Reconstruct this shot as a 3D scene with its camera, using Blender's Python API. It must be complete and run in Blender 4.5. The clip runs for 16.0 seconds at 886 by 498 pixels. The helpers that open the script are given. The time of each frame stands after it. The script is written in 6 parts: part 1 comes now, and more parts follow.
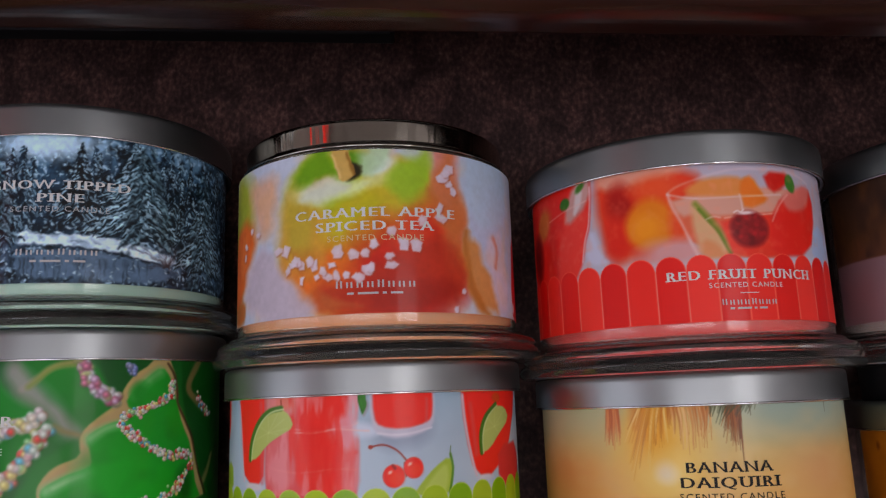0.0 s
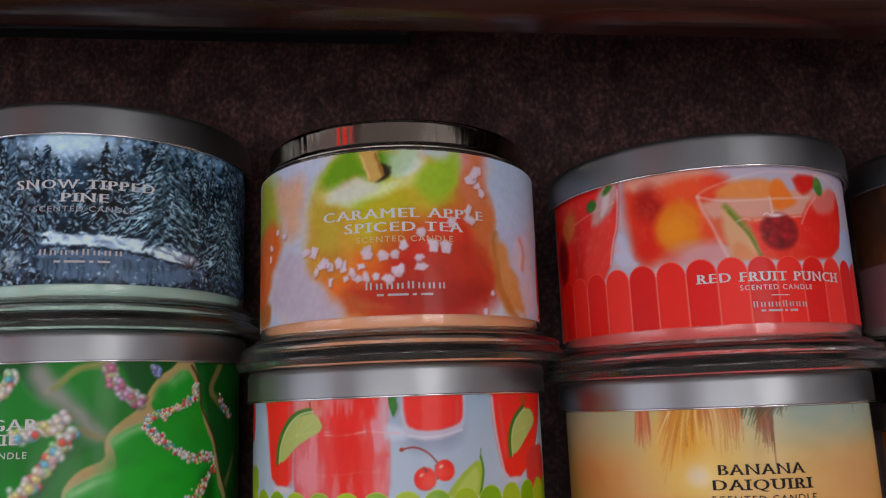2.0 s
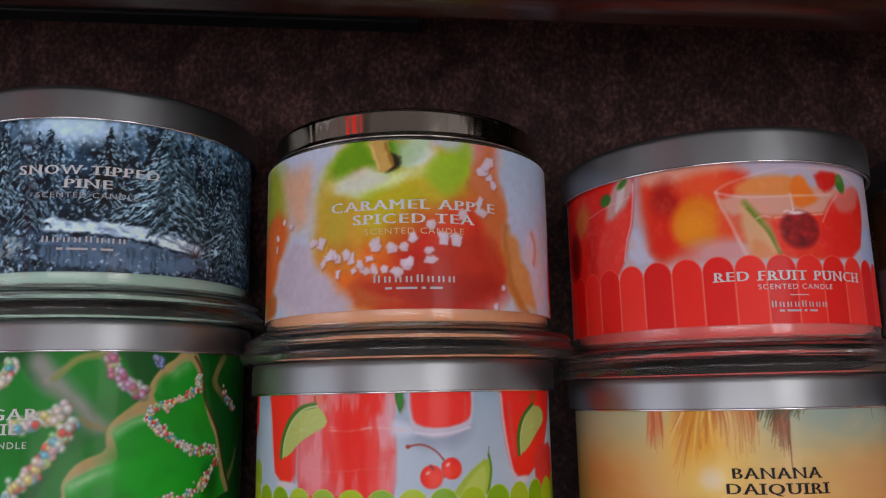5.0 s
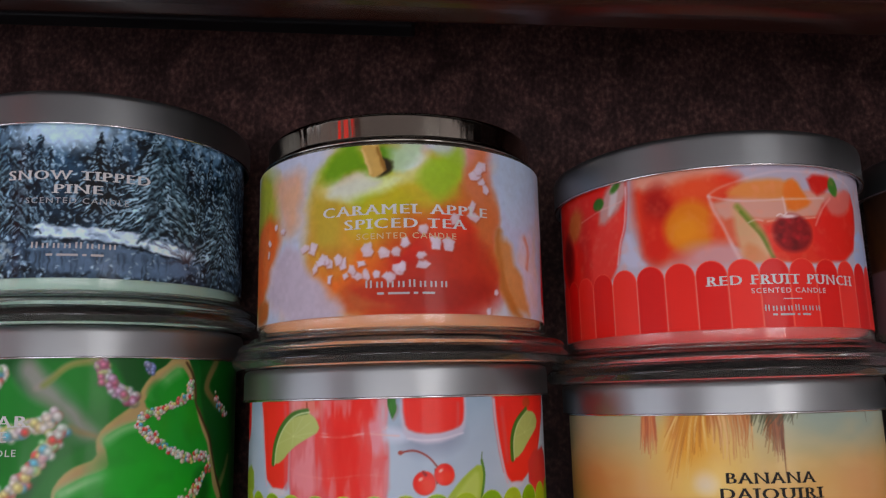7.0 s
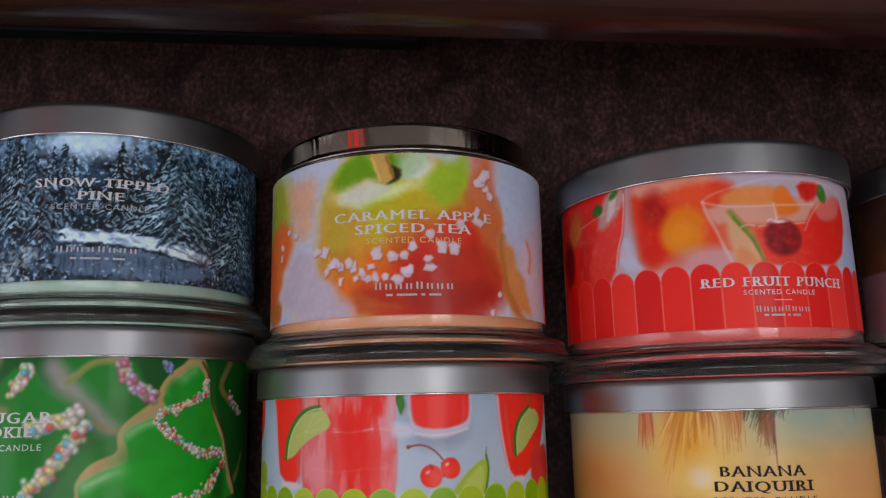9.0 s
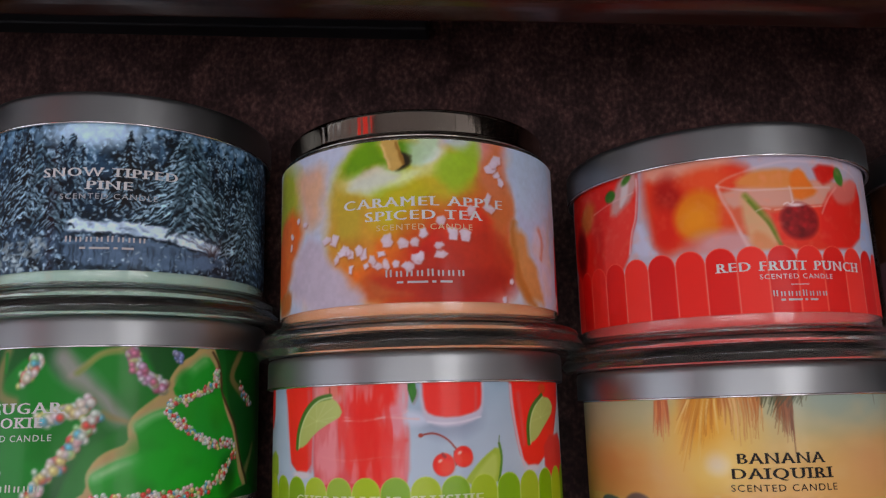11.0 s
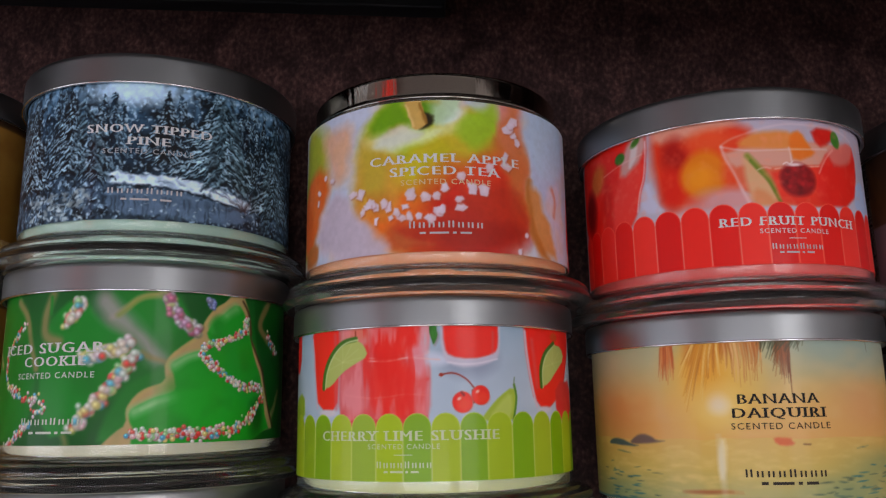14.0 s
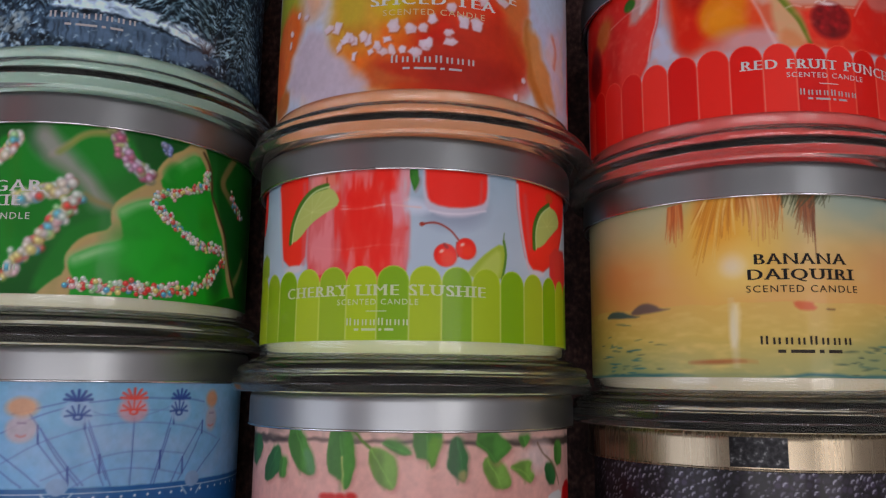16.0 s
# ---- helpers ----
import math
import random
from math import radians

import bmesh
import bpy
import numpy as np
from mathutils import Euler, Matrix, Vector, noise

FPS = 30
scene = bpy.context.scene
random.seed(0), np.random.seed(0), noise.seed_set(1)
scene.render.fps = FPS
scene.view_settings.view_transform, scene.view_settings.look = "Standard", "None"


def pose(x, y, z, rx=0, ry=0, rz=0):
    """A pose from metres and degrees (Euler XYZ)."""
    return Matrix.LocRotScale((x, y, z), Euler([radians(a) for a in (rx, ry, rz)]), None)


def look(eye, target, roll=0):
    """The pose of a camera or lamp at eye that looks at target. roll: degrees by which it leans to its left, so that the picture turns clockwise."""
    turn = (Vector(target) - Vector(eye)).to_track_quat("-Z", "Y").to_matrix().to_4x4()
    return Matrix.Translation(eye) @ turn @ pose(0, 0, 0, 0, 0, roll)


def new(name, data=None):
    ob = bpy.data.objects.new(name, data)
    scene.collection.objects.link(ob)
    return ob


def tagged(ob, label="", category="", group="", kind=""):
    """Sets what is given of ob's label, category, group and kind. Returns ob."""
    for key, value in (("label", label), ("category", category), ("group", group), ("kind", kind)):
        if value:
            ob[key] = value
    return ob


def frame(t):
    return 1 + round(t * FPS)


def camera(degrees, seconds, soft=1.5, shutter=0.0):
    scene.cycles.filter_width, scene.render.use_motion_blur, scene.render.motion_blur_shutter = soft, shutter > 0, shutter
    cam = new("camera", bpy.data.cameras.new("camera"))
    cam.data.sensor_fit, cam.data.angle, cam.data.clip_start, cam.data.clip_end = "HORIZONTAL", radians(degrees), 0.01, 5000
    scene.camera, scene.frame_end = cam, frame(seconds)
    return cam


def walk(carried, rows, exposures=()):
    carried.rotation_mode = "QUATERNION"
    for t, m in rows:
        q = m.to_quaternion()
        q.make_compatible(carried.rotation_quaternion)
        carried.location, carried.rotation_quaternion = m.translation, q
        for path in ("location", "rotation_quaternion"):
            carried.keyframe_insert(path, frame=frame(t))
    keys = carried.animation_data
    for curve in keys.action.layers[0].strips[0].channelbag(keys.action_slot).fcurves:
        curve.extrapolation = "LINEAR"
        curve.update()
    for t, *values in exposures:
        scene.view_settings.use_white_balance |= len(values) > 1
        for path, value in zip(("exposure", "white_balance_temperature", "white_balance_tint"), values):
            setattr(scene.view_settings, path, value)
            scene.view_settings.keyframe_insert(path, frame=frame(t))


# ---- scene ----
cam = camera(59.2, 16.0, soft=1.3)
METRES, EYE, TILT, LEAN, TURN = 0.1581, 1.3, -5.5, 0.64, 0.0
ROWS = [
    (0.0, 0.0, 0.0, 0.0, 0.43, 16.62, 1.43),
    (0.5, -0.0142, 0.0039, -0.0138, 0.12, 16.63, 1.72),
    (1.0, -0.0504, 0.0288, 0.0067, -0.13, 16.67, 1.78),
    (1.5, -0.0673, 0.022, 0.0085, -0.39, 16.76, 1.69),
    (2.0, -0.0812, 0.007, 0.0008, -0.46, 16.83, 1.52),
    (2.5, -0.0781, 0.0365, 0.0178, -0.4, 16.62, 1.31),
    (3.0, -0.0857, 0.0386, 0.0114, -0.32, 16.53, 1.02),
    (3.5, -0.0776, 0.0397, 0.0157, -0.28, 16.47, 0.74),
    (4.0, -0.088, 0.0329, 0.0101, -0.19, 16.39, 0.56),
    (6.5, -0.0848, 0.0565, 0.0226, -0.42, 16.02, 0.53),
    (7.0, -0.0807, 0.0461, 0.0199, -0.49, 16.39, 0.78),
    (7.5, -0.0829, -0.0257, 0.0051, -0.44, 16.81, 0.97),
    (8.0, -0.0938, -0.017, -0.0102, -0.43, 17.14, 0.96),
    (8.5, -0.0967, -0.0101, -0.0106, -0.39, 17.21, 0.82),
    (9.0, -0.088, -0.0163, -0.0156, -0.3, 17.28, 0.71),
    (11.5, -0.0946, 0.0176, -0.0365, 0.58, 17.06, 0.94),
    (12.0, -0.1013, 0.0256, -0.0398, 0.62, 16.86, 0.88),
    (12.5, -0.0961, 0.0211, -0.0375, 0.66, 16.85, 0.73),
    (13.0, -0.1313, 0.0342, -0.0294, 0.88, 16.8, 0.81),
    (13.5, -0.0956, -0.0513, -0.1285, 0.63, 17.14, 0.81),
    (14.0, -0.1337, -0.0589, -0.1557, 0.27, 17.27, 0.28),
    (14.5, -0.1484, -0.0481, -0.1985, -0.31, 16.78, -0.35),
    (15.0, -0.1293, 0.0717, -0.3354, -0.61, 16.52, -0.77),
    (15.5, -0.1028, 0.16, -0.331, -0.74, 15.95, -1.0),
    (16.0, -0.1179, 0.1816, -0.3392, -0.84, 15.4, -1.15),
]
walk(cam, [(t, pose(0, 0, EYE, TILT, LEAN, TURN) @ pose(METRES * x, METRES * y, METRES * z, 90 + pitch, roll, yaw)) for t, x, y, z, yaw, pitch, roll in ROWS],
     [(0.0, 0.05), (12.5, 0.06), (13.5, 0.12), (14.5, 0.13), (15.0, 0.12), (15.5, 0.0), (16.0, -0.02)])

# ---- light ----
world = bpy.data.worlds.new("sky")
scene.world = world
world.use_nodes = True
wn = world.node_tree
sky = wn.nodes.new("ShaderNodeTexSky")
sky.sky_type = "NISHITA"
sky.sun_disc = False
sky.sun_elevation, sky.sun_rotation = radians(35), radians(150)
wn.links.new(sky.outputs[0], wn.nodes["Background"].inputs[0])
wn.nodes["Background"].inputs[1].default_value = 0.1


def area_lamp(name, m, w, h, watts, colour):
    data = bpy.data.lights.new(name, "AREA")
    data.shape, data.size, data.size_y, data.energy, data.color = "RECTANGLE", w, h, watts, colour
    ob = new(name, data)
    ob.matrix_world = m
    return ob


WINDOW = (-1.3, 0.6, 0.1, 1.25)    # x0, x1, z0, z1 of the window in the wall behind the camera
DOOR = (0.9, 1.9, 0.1, 1.95)    # x0, x1, z0, z1 of an unseen glazed door beside it, added to brighten right-hand sides
WEST = (-1.7, -0.1, 0.1, 1.4)    # y0, y1, z0, z1 of the opening in the west wall
area_lamp("window_daylight", look((-0.35, -2.47, 0.675), (-0.35, 0, 0.675)), 1.85, 1.1, 21.5, (0.98, 0.95, 1.04))
area_lamp("added_door_daylight", look((1.4, -2.47, 1.02), (1.4, 0, 1.02)), 0.95, 1.8, 22, (0.98, 0.95, 1.04))
area_lamp("side_window_daylight", look((-2.02, -0.9, 0.75), (0, -0.9, 0.75)), 1.55, 1.25, 12.5, (0.95, 0.96, 1.12))


# ---- materials ----
def material(name, colour=(0.5, 0.5, 0.5), rough=0.5, metal=0.0, spec=0.5):
    m = bpy.data.materials.new(name)
    m.use_nodes = True
    b = m.node_tree.nodes["Principled BSDF"]
    b.inputs["Base Color"].default_value = (*colour, 1)
    b.inputs["Roughness"].default_value = rough
    b.inputs["Metallic"].default_value = metal
    b.inputs["Specular IOR Level"].default_value = spec
    return m, m.node_tree, b


def ramp(nt, source, stops):
    r = nt.nodes.new("ShaderNodeValToRGB")
    while len(r.color_ramp.elements) < len(stops):
        r.color_ramp.elements.new(0.5)
    for e, (p, c) in zip(r.color_ramp.elements, stops):
        e.position, e.color = p, (*c, 1)
    nt.links.new(source, r.inputs[0])
    return r.outputs[0]


def noise_tex(nt, scale, detail=4, stretch=(1, 1, 1), distortion=0.0):
    tc = nt.nodes.new("ShaderNodeTexCoord")
    mp = nt.nodes.new("ShaderNodeMapping")
    mp.inputs["Scale"].default_value = stretch
    n = nt.nodes.new("ShaderNodeTexNoise")
    n.inputs["Scale"].default_value, n.inputs["Detail"].default_value = scale, detail
    n.inputs["Distortion"].default_value = distortion
    nt.links.new(tc.outputs["Object"], mp.inputs[0])
    nt.links.new(mp.outputs[0], n.inputs[0])
    return n.outputs["Fac"]


def bump(nt, b, source, strength, distance):
    n = nt.nodes.new("ShaderNodeBump")
    n.inputs["Strength"].default_value, n.inputs["Distance"].default_value = strength, distance
    nt.links.new(source, n.inputs["Height"])
    nt.links.new(n.outputs[0], b.inputs["Normal"])


def mixed(nt, fac, a, b):
    n = nt.nodes.new("ShaderNodeMix")
    n.data_type = "RGBA"
    nt.links.new(fac, n.inputs["Factor"])
    for k, v in ((6, a), (7, b)):
        if isinstance(v, tuple):
            n.inputs[k].default_value = (*v, 1)
        else:
            nt.links.new(v, n.inputs[k])
    return n.outputs[2]


def make_board():
    # dark stained fibreboard, mottled, with short pale fibres
    m, nt, b = material("stained_fibreboard", rough=0.62, spec=0.25)
    fine = ramp(nt, noise_tex(nt, 520, 3, (1, 1, 0.75)), [(0.34, (0.046, 0.020, 0.019)), (0.55, (0.098, 0.046, 0.042)), (0.76, (0.20, 0.108, 0.096))])
    wide = ramp(nt, noise_tex(nt, 70, 4, (1, 1, 0.7), 0.8), [(0.34, (0.42, 0.38, 0.37)), (0.52, (0.85, 0.82, 0.80)), (0.68, (1.25, 1.18, 1.12))])
    mul = nt.nodes.new("ShaderNodeMix")
    mul.data_type, mul.blend_type = "RGBA", "MULTIPLY"
    mul.inputs["Factor"].default_value = 1
    nt.links.new(fine, mul.inputs[6])
    nt.links.new(wide, mul.inputs[7])
    nt.links.new(mul.outputs[2], b.inputs["Base Color"])
    bump(nt, b, noise_tex(nt, 520, 3, (1, 1, 0.75)), 0.3, 0.0005)
    return m


def make_wood():
    m, nt, b = material("cherry_varnish", rough=0.24, spec=0.35)
    grain = ramp(nt, noise_tex(nt, 90, 5, (0.08, 1, 1), 0.6), [(0.3, (0.016, 0.005, 0.004)), (0.55, (0.032, 0.010, 0.007)), (0.75, (0.055, 0.018, 0.011))])
    nt.links.new(grain, b.inputs["Base Color"])
    b.inputs["Coat Weight"].default_value, b.inputs["Coat Roughness"].default_value = 0.18, 0.16
    bump(nt, b, noise_tex(nt, 260, 3, (0.15, 1, 1)), 0.12, 0.0004)
    return m


def make_steel(name, colour, rough, spread, wavy=0.10):
    m, nt, b = material(name, colour, rough, 1.0)
    f = noise_tex(nt, 900, 3, (1, 1, 0.02))
    n = nt.nodes.new("ShaderNodeMapRange")
    n.inputs["To Min"].default_value, n.inputs["To Max"].default_value = rough - spread, rough + spread
    nt.links.new(f, n.inputs["Value"])
    nt.links.new(n.outputs[0], b.inputs["Roughness"])
    bump(nt, b, noise_tex(nt, 70 if wavy < 0.5 else 110, 3, (1, 1, 0.04)), wavy, 0.0012)
    return m


def make_glass(name, colour):
    m, nt, b = material(name, colour, 0.08)
    bump(nt, b, noise_tex(nt, 140, 2, (0.25, 0.25, 2.5)), 0.6, 0.0006)
    b.inputs["Transmission Weight"].default_value = 0.985      # a small diffuse share, put in to brighten the dark foot
    b.inputs["IOR"].default_value = 1.5
    return m


def make_wax(name, colour):
    m, nt, b = material(name, colour, 0.45)
    f = noise_tex(nt, 60, 4)
    nt.links.new(mixed(nt, f, tuple(c * 0.85 for c in colour), tuple(min(1, c * 1.1) for c in colour)), b.inputs["Base Color"])
    b.inputs["Subsurface Weight"].default_value, b.inputs["Subsurface Scale"].default_value = 0.85, 0.022
    b.inputs["Subsurface Radius"].default_value = (1.0, 0.8, 0.6)
    return m


def make_lantern():
    # red cloth with a lamp inside, made to glow for the lid's red reflection
    m, nt, b = material("red_lantern", (0.5, 0.02, 0.02), 0.7)
    weave = noise_tex(nt, 120, 2, (1, 1, 0.3))
    nt.links.new(mixed(nt, weave, (0.8, 0.015, 0.01), (1.0, 0.05, 0.03)), b.inputs["Emission Color"])
    b.inputs["Emission Strength"].default_value = 1.1
    return m


def make_print():
    # glossy paper label, colours printed into the mesh's colour layer
    m, nt, b = material("printed_label", rough=0.46, spec=0.28)
    a = nt.nodes.new("ShaderNodeVertexColor")
    a.layer_name = "ink"
    nt.links.new(a.outputs[0], b.inputs["Base Color"])
    b.inputs["Coat Weight"].default_value, b.inputs["Coat Roughness"].default_value = 0.18, 0.12
    bump(nt, b, noise_tex(nt, 160, 2), 0.03, 0.0003)
    return m


def make_plaster(name, colour):
    m, nt, b = material(name, colour, 0.85)
    f = noise_tex(nt, 6, 5)
    nt.links.new(mixed(nt, f, tuple(c * 0.9 for c in colour), tuple(min(1, c * 1.05) for c in colour)), b.inputs["Base Color"])
    bump(nt, b, noise_tex(nt, 150, 3), 0.1, 0.001)
    return m


BOARD, WOOD, PRINT = make_board(), make_wood(), make_print()
SATIN = make_steel("satin_steel", (0.325, 0.342, 0.348), 0.36, 0.05)
CHROME = make_steel("black_chrome", (0.44, 0.40, 0.34), 0.12, 0.04, 0.7)
POLISHED = make_steel("polished_steel", (0.72, 0.72, 0.74), 0.15, 0.04)
GOLD = make_steel("pale_gold", (0.30, 0.25, 0.175), 0.27, 0.04, 0.16)
GLASS = make_glass("clear_glass", (0.93, 0.95, 0.90))
WALL, CEIL, FLOOR = make_plaster("wall_paint", (0.60, 0.56, 0.54)), make_plaster("ceiling_paint", (0.30, 0.29, 0.28)), make_plaster("floor_carpet", (0.52, 0.47, 0.42))
def make_sticker():
    m, nt, b = material("worn_foil", rough=0.35, metal=0.6)
    nt.links.new(ramp(nt, noise_tex(nt, 700, 4), [(0.4, (0.02, 0.02, 0.022)), (0.6, (0.06, 0.06, 0.065)), (0.72, (0.3, 0.3, 0.3))]), b.inputs["Base Color"])
    return m


STICKER, LANTERN, FRAME = make_sticker(), make_lantern(), make_plaster("window_paint", (0.62, 0.60, 0.58))
BLACK = material("black_plastic", (0.012, 0.012, 0.014), 0.5)[0]
MARK_INK, DARK_MARK = material("faint_white_ink", (0.50, 0.48, 0.48), 0.35)[0], material("brown_black_ink", (0.03, 0.022, 0.014), 0.5, 0, 0.2)[0]
GREY_INK, GOLD_INK = material("grey_ink", (0.42, 0.43, 0.45), 0.35)[0], material("gold_ink", (0.66, 0.50, 0.28), 0.35)[0]
PALE_INK, CREAM_INK = material("pale_ink", (0.55, 0.60, 0.50), 0.35)[0], material("cream_ink", (0.62, 0.69, 0.38), 0.35)[0]
WHITE_INK, BLACK_INK = material("white_ink", (0.66, 0.66, 0.66), 0.35)[0], material("black_ink", (0.012, 0.010, 0.009), 0.5, 0, 0.2)[0]


# ---- mesh helpers ----
def part(name, bm, mat, parent=None, label="", smooth=False):
    me = bpy.data.meshes.new(name)
    bm.to_mesh(me)
    bm.free()
    me.materials.append(mat)
    if smooth:
        me.polygons.foreach_set("use_smooth", [True] * len(me.polygons))
    ob = new(name, me)
    ob.parent = parent
    if label:
        tagged(ob, label)
    return ob


def box_bm(x0, x1, y0, y1, z0, z1, bevel=0.0):
    bm = bmesh.new()
    bmesh.ops.create_cube(bm, size=1)
    bmesh.ops.scale(bm, vec=(x1 - x0, y1 - y0, z1 - z0), verts=bm.verts)
    bmesh.ops.translate(bm, vec=((x0 + x1) / 2, (y0 + y1) / 2, (z0 + z1) / 2), verts=bm.verts)
    if bevel:
        bmesh.ops.bevel(bm, geom=bm.edges[:], offset=bevel, segments=3, affect="EDGES", profile=0.5)
    return bm


def lathe_bm(profile, segments=128, closed=False):
    """A turned shape from (radius, height) pairs; closed joins the last ring to the first."""
    bm = bmesh.new()
    rings = []
    for r, z in profile:
        if r < 1e-6:
            rings.append([bm.verts.new((0, 0, z))])
        else:
            rings.append([bm.verts.new((r * math.cos(a), r * math.sin(a), z)) for a in (2 * math.pi * k / segments for k in range(segments))])
    pairs = list(zip(rings, rings[1:])) + ([(rings[-1], rings[0])] if closed else [])
    for a, b in pairs:
        for k in range(segments):
            j = (k + 1) % segments
            if len(a) == 1:
                bm.faces.new((a[0], b[j], b[k]))
            elif len(b) == 1:
                bm.faces.new((a[k], a[j], b[0]))
            else:
                bm.faces.new((a[k], a[j], b[j], b[k]))
    bmesh.ops.recalc_face_normals(bm, faces=bm.faces)
    return bm


def rounded(points, radius, steps=4):
    """Rounds the inner corners of an open profile."""
    out = [points[0]]
    for p, q, r in zip(points, points[1:], points[2:]):
        p, q, r = Vector(p), Vector(q), Vector(r)
        d = min(radius, (p - q).length * 0.45, (r - q).length * 0.45)
        a, b = q + (p - q).normalized() * d, q + (r - q).normalized() * d
        for k in range(steps + 1):
            t = k / steps
            out.append(tuple(a * (1 - t) ** 2 + q * 2 * t * (1 - t) + b * t * t))
    out.append(points[-1])
    held = [out[0]]
    for p, q in zip(out, out[1:]):      # long runs keep flat normals between two close rings
        n = math.dist(p, q)
        if n > 0.002:
            held += [(p[0] + (q[0] - p[0]) * k, p[1] + (q[1] - p[1]) * k) for k in (0.0002 / n, 1 - 0.0002 / n)]
        held.append(q)
    return held


# ---- the room ----
def setting(name, bm, mat, label):
    return tagged(part(name, bm, mat), label, kind="structure")


X0, X1, Y0, Y1, ZT = -2.0, 2.0, -2.45, 0.42, 2.45
setting("floor", box_bm(X0, X1, Y0, Y1, -0.1, 0), FLOOR, "pale beige carpeted floor of the room")
setting("ceiling", box_bm(X0, X1, Y0, Y1, ZT, ZT + 0.1), CEIL, "plain grey painted ceiling")
setting("wall_north", box_bm(X0, X1, Y1, Y1 + 0.1, 0, ZT), WALL, "beige painted wall behind the bookcase")
setting("wall_east", box_bm(X1, X1 + 0.1, Y0, Y1, 0, ZT), WALL, "beige painted side wall")


def pierced(lo, hi, opening, box):
    """A wall from lo to hi along its length, in four blocks round a window opening."""
    bm = bmesh.new()
    a0, a1, z0, z1 = opening
    for u0, u1, v0, v1 in ((lo, a0, 0, ZT), (a1, hi, 0, ZT), (a0, a1, 0, z0), (a0, a1, z1, ZT)):
        me = bpy.data.meshes.new("block")
        b = box(u0, u1, v0, v1)
        b.to_mesh(me)
        b.free()
        bm.from_mesh(me)
        bpy.data.meshes.remove(me)
    return bm


setting("wall_south", pierced(X0, 0.75, WINDOW, lambda u0, u1, v0, v1: box_bm(u0, u1, Y0 - 0.1, Y0, v0, v1)), WALL, "beige painted wall with a window opening")
setting("wall_south_east", pierced(0.75, X1, DOOR, lambda u0, u1, v0, v1: box_bm(u0, u1, Y0 - 0.1, Y0, v0, v1)), WALL, "beige painted wall with an opening for the added door")
setting("wall_west", pierced(Y0, Y1, WEST, lambda u0, u1, v0, v1: box_bm(X0 - 0.1, X0, u0, u1, v0, v1)), WALL, "beige painted wall with a side window opening")


# ---- windows ----
def sash(name, label, bars):
    ob = tagged(new(name), label, kind="structure")
    for what, *b in bars:
        part(what, box_bm(*b, 0.006), FRAME, ob)
    return ob


YF = Y0 + 0.002
sash("window_1", "painted window frame with a middle bar", [("window_frame", x0, x1, YF, YF + 0.05, z0, z1) for x0, x1, z0, z1 in ((-1.3, 0.6, 0.1, 0.15), (-1.3, 0.6, 1.2, 1.25), (-1.3, -1.25, 0.152, 1.198), (0.55, 0.6, 0.152, 1.198))]
     + [("mullion", -0.375, -0.325, YF, YF + 0.05, 0.152, 1.198), ("window_sill", -1.4, 0.7, YF, YF + 0.12, 0.06, 0.098)])
# added door: its bars give the lids upright stripes to mirror
sash("door_1", "unseen glazed door with upright bars, added for light from the right", [("door_frame", x0, x1, YF, YF + 0.05, z0, z1) for x0, x1, z0, z1 in ((0.9, 1.9, 0.1, 0.3), (0.9, 1.9, 1.87, 1.95), (0.9, 0.97, 0.302, 1.868), (1.83, 1.9, 0.302, 1.868))]
     + [("mullion", x, x + 0.045, YF, YF + 0.04, 0.302, 1.868) for x in (1.12, 1.30, 1.48, 1.66)])
sash("window_2", "painted side window frame with upright bars", [("window_frame", X0 + 0.002, X0 + 0.04, y0, y1, z0, z1) for y0, y1, z0, z1 in ((-1.7, -0.1, 0.1, 0.16), (-1.7, -0.1, 1.34, 1.4), (-1.7, -1.64, 0.162, 1.338), (-0.16, -0.1, 0.162, 1.338))]
     + [("mullion", X0 + 0.002, X0 + 0.04, y, y + 0.05, 0.162, 1.338) for y in (-0.92, -0.4)])

# ---- an unseen red lamp, added to put a red spot on the dark chrome lid ----
pendant = tagged(new("red_reflection_lamp"), "unseen red pendant lamp added for the chrome lid's red reflection", "lamp")
pendant.matrix_world = pose(-1.05, -0.87, 1.49)
part("shade", lathe_bm(rounded([(0.05, 0.0), (0.07, 0.02), (0.075, 0.18), (0.06, 0.33), (0.03, 0.36)], 0.02), 48), LANTERN, pendant, "glowing red cloth shade", True)
part("cap", lathe_bm([(0, 0.375), (0.034, 0.372), (0.036, 0.355), (0, 0.352)], 32), BLACK, pendant, "", True)
part("cord", lathe_bm([(0.003, 0.374), (0.003, ZT - 1.49)], 8), BLACK, pendant, "", True)

# ---- the bookcase ----
YAW, SLOPE = -2.9, 4.4      # the case stands a little askew, and its upper boards hang down to the east
bookcase = tagged(new("bookcase"), "dark cherry wood bookcase with a stained fibreboard back", "bookcase")
bookcase.matrix_world = pose(0, 0, 0, 0, 0, YAW)
BACK = 0.342
part("back_panel", box_bm(-0.52, 0.52, BACK, BACK + 0.006, 0.05, 1.85), BOARD, bookcase, "dark brown flecked fibreboard back panel")
part("lower_shelf", box_bm(-0.52, 0.52, 0.205, BACK - 0.001, 1.135, 1.155, 0.002), WOOD, bookcase)
for x in (-0.52, 0.50):
    part("side_panel", box_bm(x, x + 0.02, 0.19, BACK - 0.001, 0, 1.85, 0.002), WOOD, bookcase)


def sloped(ob, x, z):
    ob.matrix_local = pose(x, 0, z, 0, SLOPE, 0)
    return ob


